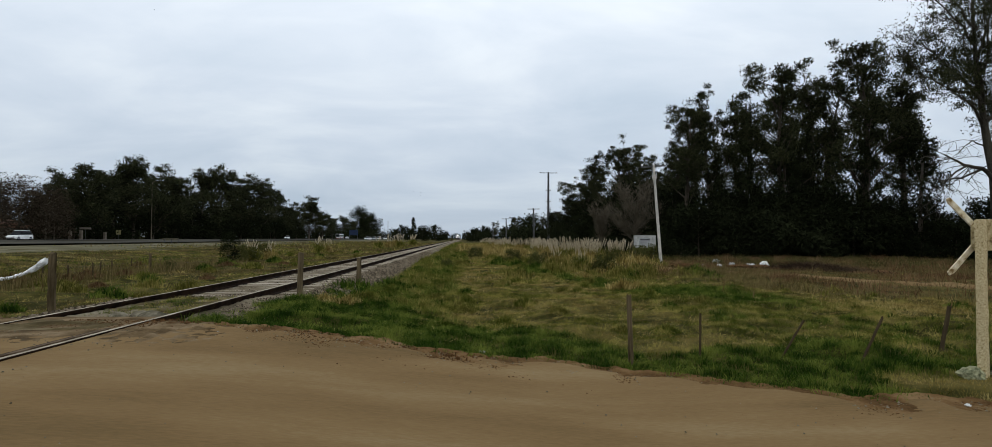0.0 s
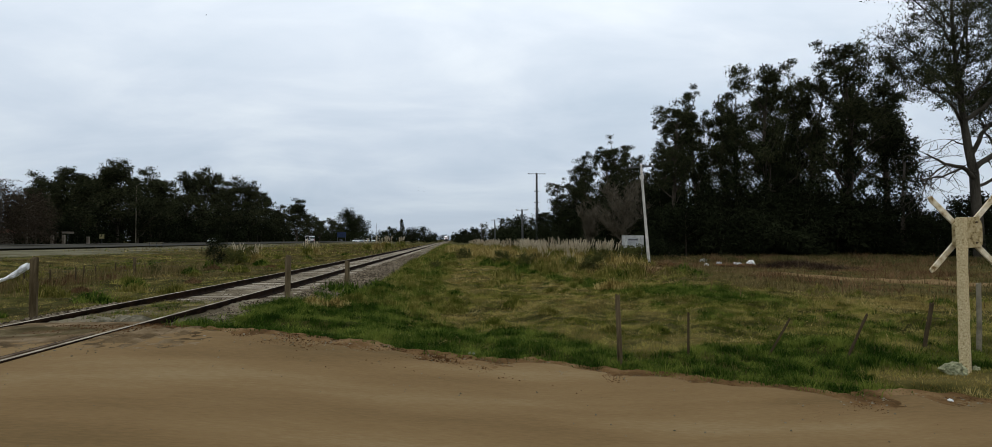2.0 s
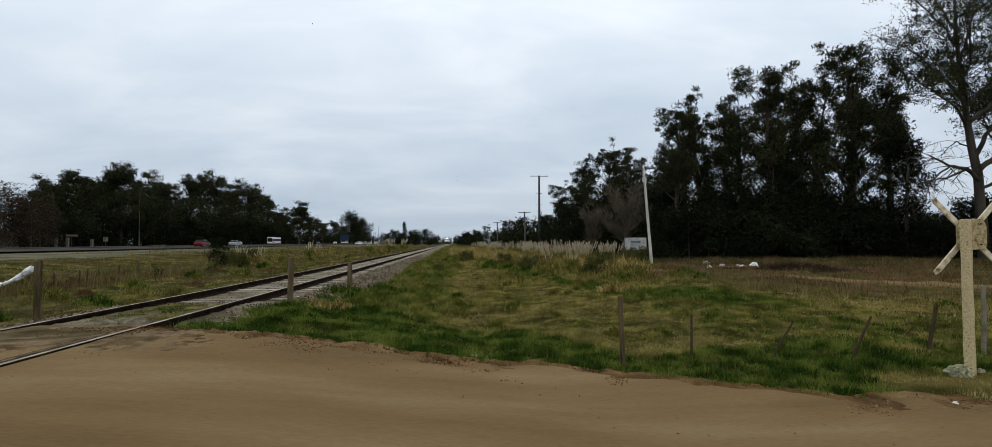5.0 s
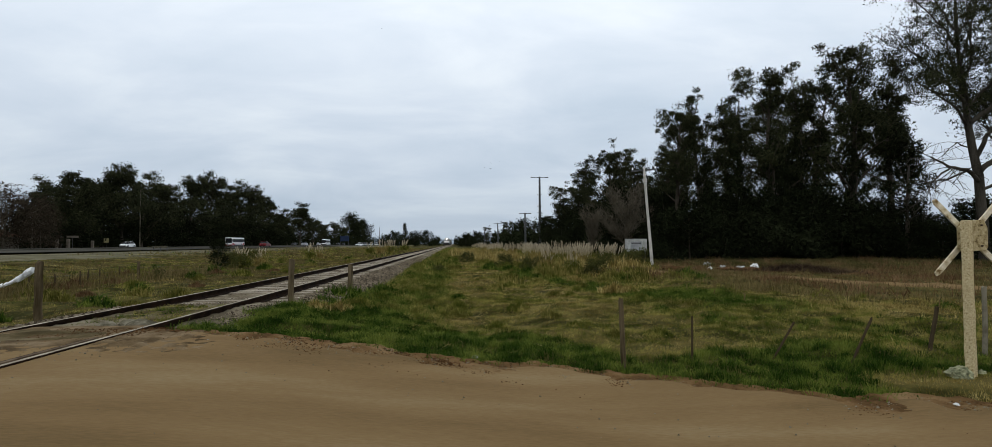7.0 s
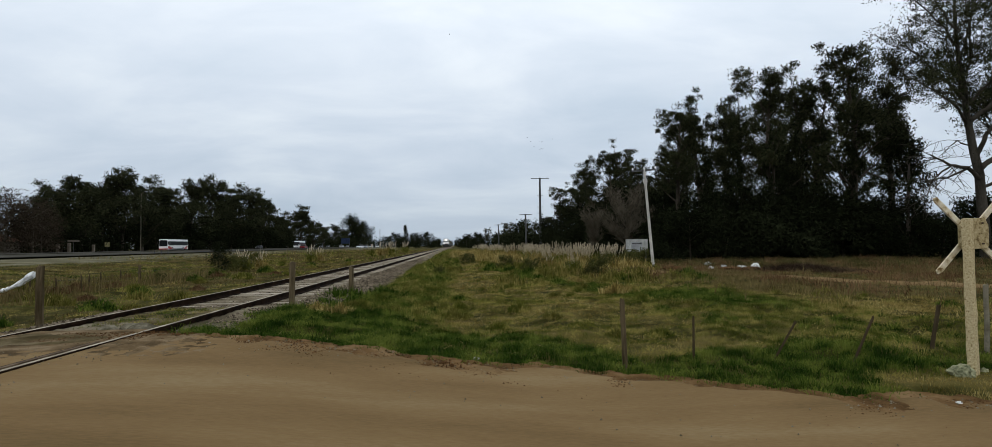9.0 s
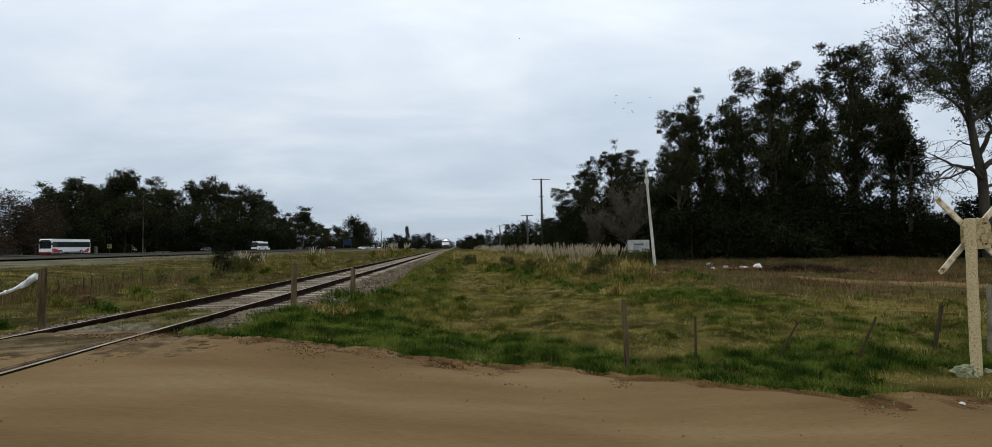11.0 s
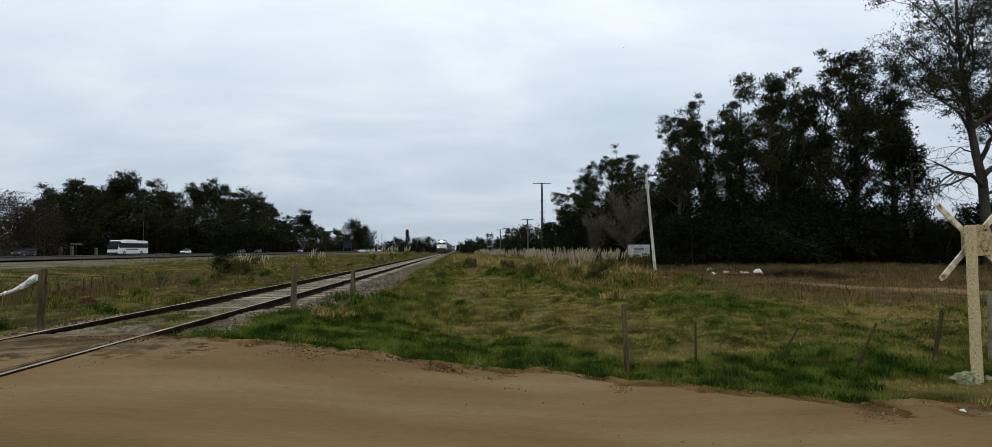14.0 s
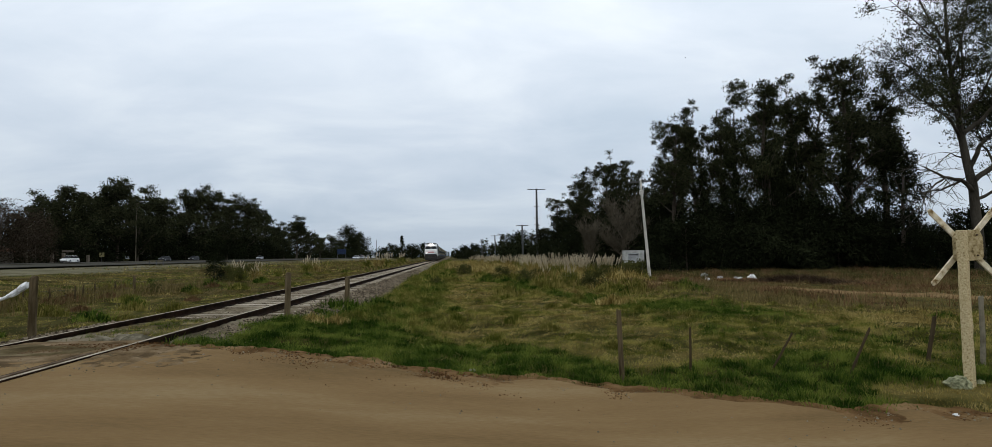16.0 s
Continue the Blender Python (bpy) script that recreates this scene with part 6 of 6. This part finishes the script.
def car(name, paint, label, category="car", estate=False, tall=1.45, length=4.2):
    h = length / 2
    w = 0.86
    ob = empty(name, pose(0, 0, 0), label, category)
    b = lofted([(-h, 0.32, 0.68, w * 0.8, w * 0.75), (-h + 0.25, 0.25, 0.82, w, w * 0.9), (-h + 1.15, 0.22, 0.96, w, w * 0.95), (h - 0.7, 0.22, 1.0, w, w * 0.95), (h - 0.12, 0.26, 0.98, w * 0.97, w * 0.9), (h, 0.36, 0.8, w * 0.85, w * 0.8)], 0.035)
    part("body", b, M[paint], ob)
    rear = h - 0.15 if estate else h - 0.45
    gl = lofted([(-h + 0.95, 0.93, 0.98, w * 0.9, w * 0.86), (-h + 1.75, 0.93, tall - 0.04, w * 0.93, w * 0.74), (rear - 0.55, 0.93, tall - 0.03, w * 0.93, w * 0.74), (rear, 0.95, 1.02, w * 0.88, w * 0.84)], 0.02)
    part("glasshouse", gl, M["glass"], ob, "dark windows")
    rf = lofted([(-h + 1.6, tall - 0.07, tall - 0.01, w * 0.76, w * 0.7), (-h + 2.1, tall - 0.06, tall + 0.01, w * 0.78, w * 0.7), (rear - 0.5, tall - 0.06, tall, w * 0.78, w * 0.7)], 0.012)
    part("roof", rf, M[paint], ob)
    for s in (1, -1):
        for y0 in (-h + 1.28, -h + 2.25, rear - 0.42):
            part("pillar", lofted([(y0, 0.95, 1.0, 0.03, 0.03), (y0 + 0.09, 0.95, 1.0, 0.03, 0.03)]), M[paint], ob, "", Matrix.Translation((s * w * 0.9, 0, 0)))
        part("headlamp", box(s * 0.62 - 0.16, s * 0.62 + 0.16, -h - 0.02, -h + 0.06, 0.58, 0.72, 0.02), M["bag"], ob)
        part("tail_lamp", box(s * 0.66 - 0.12, s * 0.66 + 0.12, h - 0.04, h + 0.02, 0.66, 0.82, 0.02), M["red"], ob)
    part("bumper", box(-w * 0.82, w * 0.82, -h - 0.05, -h + 0.08, 0.3, 0.48, 0.03), M["grime"], ob)
    wheels(ob, w + 0.02, (-h + 0.8, h - 0.75), 0.31)
    return ob


def coach(name, label, length, height, striped=False):
    h, w = length / 2, 1.27
    ob = empty(name, pose(0, 0, 0), label, "bus")
    if striped:
        sec = [(-h, 0.35, height - 0.15, w * 0.96, w * 0.9), (-h + 0.25, 0.32, height, w, w * 0.95), (h - 0.2, 0.32, height, w, w * 0.95), (h, 0.36, height - 0.1, w * 0.97, w * 0.9)]
    else:
        sec = [(-h, 0.4, 1.35, w * 0.9, w * 0.9), (-h + 0.3, 0.34, 2.1, w, w * 0.96), (-h + 0.95, 0.32, height - 0.12, w, w * 0.92), (-h + 1.6, 0.32, height, w, w * 0.92), (h - 0.3, 0.32, height, w, w * 0.92), (h, 0.4, height - 0.25, w * 0.97, w * 0.88)]
    part("body", lofted(sec, 0.06), M["white"], ob, "white painted body")
    for s in (1, -1):
        n = 6
        for k in range(n):
            y0 = -h + 1.5 + (length - 2.1) * k / n
            part("side_window", box(s * (w + 0.004) - 0.02, s * (w + 0.004) + 0.02, y0, y0 + (length - 2.1) / n - 0.07, height * 0.5, height * 0.8, 0.01), M["glass"], ob)
        if striped:
            part("window_band", box(s * (w + 0.001) - 0.02, s * (w + 0.001) + 0.02, -h + 0.2, h - 0.25, height * 0.47, height * 0.82), M["greycar"], ob, "dark band round the windows")
            for k in range(5):
                part("swoosh", box(s * (w + 0.007) - 0.02, s * (w + 0.007) + 0.02, -h + 0.15, -h + 3.4 - 0.55 * k, 0.42 + 0.17 * k, 0.58 + 0.17 * k), M["red"], ob, "stepped red sweep near the front")
                part("swoosh", box(s * (w + 0.007) - 0.02, s * (w + 0.007) + 0.02, h - 1.3 - 0.5 * (4 - k) * 0.6, h - 0.9 + 0.12 * k, 0.42 + 0.17 * k, 0.58 + 0.17 * k), M["red"], ob, "red sweep near the back")
            part("skirt", box(s * (w + 0.004) - 0.02, s * (w + 0.004) + 0.02, -h + 3.4, h - 2.2, 0.36, 0.6), M["greycar"], ob, "dark skirt")
        else:
            part("window_band", box(s * (w + 0.001) - 0.02, s * (w + 0.001) + 0.02, -h + 1.4, h - 0.3, height * 0.49, height * 0.81), M["greycar"], ob, "dark band round the windows")
            part("lettering_bar", box(s * (w + 0.006) - 0.02, s * (w + 0.006) + 0.02, -h + 3.2, -h + 8.2, 1.25, 1.5), M["greycar"], ob, "row of dark unreadable lettering")
    if striped:
        part("windscreen", box(-w * 0.88, w * 0.88, -h - 0.02, -h + 0.05, 1.25, height - 0.45, 0.02), M["glass"], ob)
        part("destination_board", box(-w * 0.7, w * 0.7, -h - 0.03, -h + 0.05, height - 0.42, height - 0.2, 0.01), M["greycar"], ob)
    else:
        ws = lofted([(-h + 0.02, 1.3, 1.38, w * 0.92, w * 0.9), (-h + 0.27, 1.42, 2.12, w * 0.95, w * 0.93), (-h + 0.93, 1.5, height - 0.25, w * 1.012, w * 0.93), (-h + 1.5, 1.7, height - 0.5, w * 1.012, w * 0.95)], 0.03)
        part("windscreen", ws, M["glass"], ob, "large raked dark windscreen", Matrix.Translation((0, -0.05, 0)))
        part("roof_pod", box(-0.8, 0.8, -1.5, 2.0, height - 0.05, height + 0.18, 0.06), M["white"], ob)
    for s in (1, -1):
        part("headlamp", box(s * 0.9 - 0.17, s * 0.9 + 0.17, -h - 0.04, -h + 0.05, 0.7, 0.9, 0.03), M["bag"], ob)
        part("mirror", box(s * 1.4 - 0.08, s * 1.4 + 0.08, -h - 0.3, -h - 0.1, 1.9, 2.4, 0.03), M["grime"], ob)
    part("bumper", box(-w * 0.95, w * 0.95, -h - 0.07, -h + 0.1, 0.34, 0.62, 0.04), M["grime"] if not striped else M["red"], ob)
    wheels(ob, w + 0.035, (-h + 2.6, h - 3.1), 0.5, 0.3)
    return ob


# ---- the train ----
def build_train():
    train = empty("locomotive", pose(0, 0, 0), "white-fronted diesel locomotive with lit headlamps", "locomotive")
    w = 1.55
    nose = lofted([(0, 1.15, 2.6, w * 0.94, w * 0.9), (0.35, 1.1, 3.0, w, w * 0.97), (1.0, 1.1, 4.05, w, w * 0.86), (2.6, 1.1, 4.35, w, w * 0.8)], 0.07)
    part("cab", nose, M["white"], train, "white painted cab")
    body = lofted([(2.62, 1.1, 4.3, w, w * 0.8), (19.8, 1.1, 4.3, w, w * 0.8)], 0.05)
    part("body", body, M["greycar"], train, "dark grey side body")
    for s in (1, -1):
        part("side_stripe", box(s * (w + 0.006) - 0.02, s * (w + 0.006) + 0.02, 2.8, 19.6, 1.4, 1.7), M["signgrey"], train, "dull grey band along the side")
        for y0 in (5, 9, 13):
            part("grille", box(s * (w + 0.012) - 0.02, s * (w + 0.012) + 0.02, y0, y0 + 2.6, 2.45, 3.2), M["grime"], train)
        part("windscreen", lofted([(0.26, 2.55, 2.85, 0.68, 0.66), (0.42, 2.6, 3.12, 0.68, 0.66), (0.66, 2.8, 3.5, 0.66, 0.62), (0.74, 2.9, 3.48, 0.66, 0.62)], 0.015), M["glass"], train, "dark windscreen pane", Matrix.Translation((s * 0.71, -0.05, 0.05)))
        part("side_window", box(s * (w + 0.006) - 0.02, s * (w + 0.006) + 0.02, 1.1, 2.3, 2.7, 3.45, 0.01), M["glass"], train)
        part("marker_lamp", box(s * 1.05 - 0.13, s * 1.05 + 0.13, -0.05, 0.08, 1.85, 2.1, 0.04), M["lamp"] if s < 0 else M["bag"], train, "round lamp on the nose")
        part("buffer", box(s * 0.9 - 0.22, s * 0.9 + 0.22, -0.55, 0.0, 0.85, 1.15, 0.05), M["grime"], train)
    part("top_lamp", box(-0.46, 0.46, 0.58, 1.4, 3.7, 4.16, 0.06), M["lamp"], train, "lit headlamp over the windscreen")
    part("lettering_bar", box(-0.8, 0.8, -0.03, 0.03, 2.0, 2.2), M["red"], train, "row of unreadable red lettering on the nose")
    part("nose_panel", box(-1.4, 1.4, -0.04, 0.05, 1.16, 1.72, 0.02), M["greycar"], train, "dark panel across the nose")
    part("buffer_beam", box(-1.45, 1.45, -0.12, 0.3, 0.75, 1.4, 0.04), M["grime"], train, "black buffer beam")
    part("snow_plough", lofted([(-0.3, 0.2, 0.8, w * 0.75, w * 0.9), (0.3, 0.15, 1.0, w * 0.95, w * 0.98)], 0.04), M["grime"], train, "black pilot under the nose")
    part("cab_roof", lofted([(0.95, 4.0, 4.12, w * 0.84, w * 0.7), (2.7, 4.28, 4.44, w * 0.78, w * 0.6), (19.6, 4.26, 4.42, w * 0.78, w * 0.6)], 0.03), M["greycar"], train, "dark roof")
    part("underframe", box(-1.2, 1.2, 0.5, 19.5, 0.35, 1.12, 0.05), M["grime"], train)
    part("exhaust", box(-0.5, 0.5, 8.5, 10, 4.25, 4.55, 0.05), M["grime"], train)
    for y in (3.2, 5.0, 6.8, 13.2, 15.0, 16.8):
        for s in (1, -1):
            v, f = tube([(s * 0.8, 0, 0), (s * 0.94, 0, 0)], [0.5, 0.5], 16)
            part("wheel", mesh_np("wheel", v, f, M["grime"], True), None, train, "", pose(0, y, 0.5))
    coaches = []
    for k in range(7):
        c = empty("passenger_coach", pose(0, 0, 0), "grey and white railway passenger coach", "railway coach", "train coaches")
        part("body", lofted([(0, 1.0, 3.9, 1.5, 1.2), (24.6, 1.0, 3.9, 1.5, 1.2)], 0.06), M["stalk"], c)
        part("roof", lofted([(0.1, 3.86, 4.2, 1.18, 0.7), (24.5, 3.86, 4.2, 1.18, 0.7)], 0.05), M["greycar"], c, "dark grey roof")
        part("underframe", box(-1.2, 1.2, 0.5, 24, 0.35, 1.0, 0.05), M["grime"], c)
        for s in (1, -1):
            for j in range(9):
                part("window", box(s * 1.504 - 0.02, s * 1.504 + 0.02, 2 + j * 2.4, 3.6 + j * 2.4, 2.05, 2.75), M["glass"], c)
            part("band", box(s * 1.506 - 0.02, s * 1.506 + 0.02, 0.3, 24.3, 1.15, 1.6), M["blue"], c, "dark blue band along the side")
        for y in (2.5, 5.1, 19.5, 22.1):
            for s in (1, -1):
                v, f = tube([(s * 0.8, 0, 0), (s * 0.94, 0, 0)], [0.46, 0.46], 14)
                part("wheel", mesh_np("wheel", v, f, M["grime"], True), None, c, "", pose(0, y, 0.46))
        coaches.append((c, 20.4 + 25.4 * k))
    return train, coaches


def build_bird():
    ob = empty("bird", pose(0, 0, 0) @ Matrix.Scale(0.55, 4), "small black bird in flight", "bird", "flying birds")
    part("body", lofted([(-0.22, -0.02, 0.02, 0.02, 0.02), (-0.1, -0.06, 0.06, 0.06, 0.05), (0.1, -0.05, 0.05, 0.05, 0.04), (0.28, -0.01, 0.01, 0.05, 0.05)], 0.01), M["bird"], ob)
    for s in (1, -1):
        part("wing", lofted([(-0.1, -0.012, 0.012, 0.3, 0.3), (0.1, -0.006, 0.006, 0.22, 0.22)]), M["bird"], ob, "", pose(s * 0.3, 0, 0.1, 0, -22 * s, 0))
    return ob


TRAIN_SPEED, TRAIN_END = 22.3, 139.0
build_ground()
build_dirt_road()
build_highway()
build_trees()
build_crossing_sign()
build_fences()
build_poles()
build_pampas()
build_litter()
loco, coaches = build_train()
# vehicles: thing, lane x, y at the clip's start, speed along y
lorry_van = car("van", "white", "white estate van on the highway", "van", True, 1.75, 4.4)
white_saloon = car("saloon_car", "white", "white saloon car on the highway")
white_hatch = car("hatchback", "white", "white hatchback on the highway", "car", True)
red_saloon = car("saloon_car", "redcar", "dark red saloon car on the highway")
silver_saloon = car("saloon_car", "silver", "silver saloon car on the highway")
dark_car = car("hatchback", "greycar", "dark grey hatchback on the highway", "car", True)
white_small = car("hatchback", "white", "small white hatchback on the highway", "car", True, 1.5, 3.9)
dark_two = car("saloon_car", "greycar", "dark saloon car on the highway")
dark_three = car("hatchback", "greycar", "dark hatchback on the highway", "car", True)
silver_two = car("saloon_car", "silver", "pale silver car on the highway")
city_bus = coach("city_bus", "white bus with dark and red stripes", 12.0, 3.2, True)
white_coach = coach("touring_coach", "white touring coach with dark windows", 13.0, 3.5)
for k, (src, x, y) in enumerate([(white_hatch, -41.5, 250), (silver_two, -41, 262), (lorry_van, -41.5, 283), (white_small, -41, 300)]):
    tagged(copy_thing(src, pose(x, y, 0.63, 0, 0, 12 * k - 20)), "pale car parked far off on the verge", "car", "parked cars")
bird_one = build_bird()
flock = [copy_thing(bird_one, Matrix.Identity(4)) for _ in range(9)]
build_track()
build_dry_weeds()
build_tussocks()
build_straw_litter()
build_rank_grass()
build_grass()


def motions():
    """Everything that moves: the train, the highway traffic and the birds."""
    start = TRAIN_END + TRAIN_SPEED * 16
    walk(loco, [(t, pose(TRACK, start - TRAIN_SPEED * t, RAIL_TOP)) for t in (0, 8, 16)])
    for c, back in coaches:
        walk(c, [(t, pose(TRACK, start + back - TRAIN_SPEED * t, RAIL_TOP)) for t in (0, 8, 16)])
    # thing, lane x, a (time, y) fix, speed; those with a positive speed drive away
    traffic = [(lorry_van, -80, 0.0, 107.5, -27), (white_saloon, -81, 0, 266.5, -33.6), (white_hatch, -81, 0, 400.6, -36.2), (red_saloon, -52, 0, 25.1, 19.3), (silver_saloon, -57, 0, -18.1, 34.1),
               (dark_car, -81, 0, 472.9, -25.75), (white_small, -80, 0, 506.7, -23.8), (dark_two, -81, 16.0, 167.5, -26), (dark_three, -81, 16.0, 185.7, -26), (silver_two, -80, 16.0, 244, -26),
               (city_bus, -82, 0, 382.7, -23.4), (white_coach, -80, 0, 574.8, -30.75)]
    for thing, x, t0, y0, v in traffic:
        turn = 180 if v > 0 else 0
        walk(thing, [(t, pose(x, y0 + v * (t - t0), HIGHWAY_Z + 0.004, 0, 0, turn)) for t in (0, 8, 16)])
    for k, b in enumerate(flock):
        ox, oy, oz = 2.6 * math.sin(k * 2.3) + 0.5 * k - 2, 3.0 * math.cos(k * 1.7), 1.5 * math.sin(k * 3.1 + 1)
        walk(b, [(t, pose(37.6 + 5.7 * (t - 11.5) + ox, 100 - 22.6 * (t - 11.5) + oy, 29.4 + oz, 0, 0, 14)) for t in (0, 8, 16)])
    walk(bird_one, [(0, pose(-80, 150, 60, 0, 0, -80)), (16, pose(60, 140, 52, 0, 0, -80))])


motions()
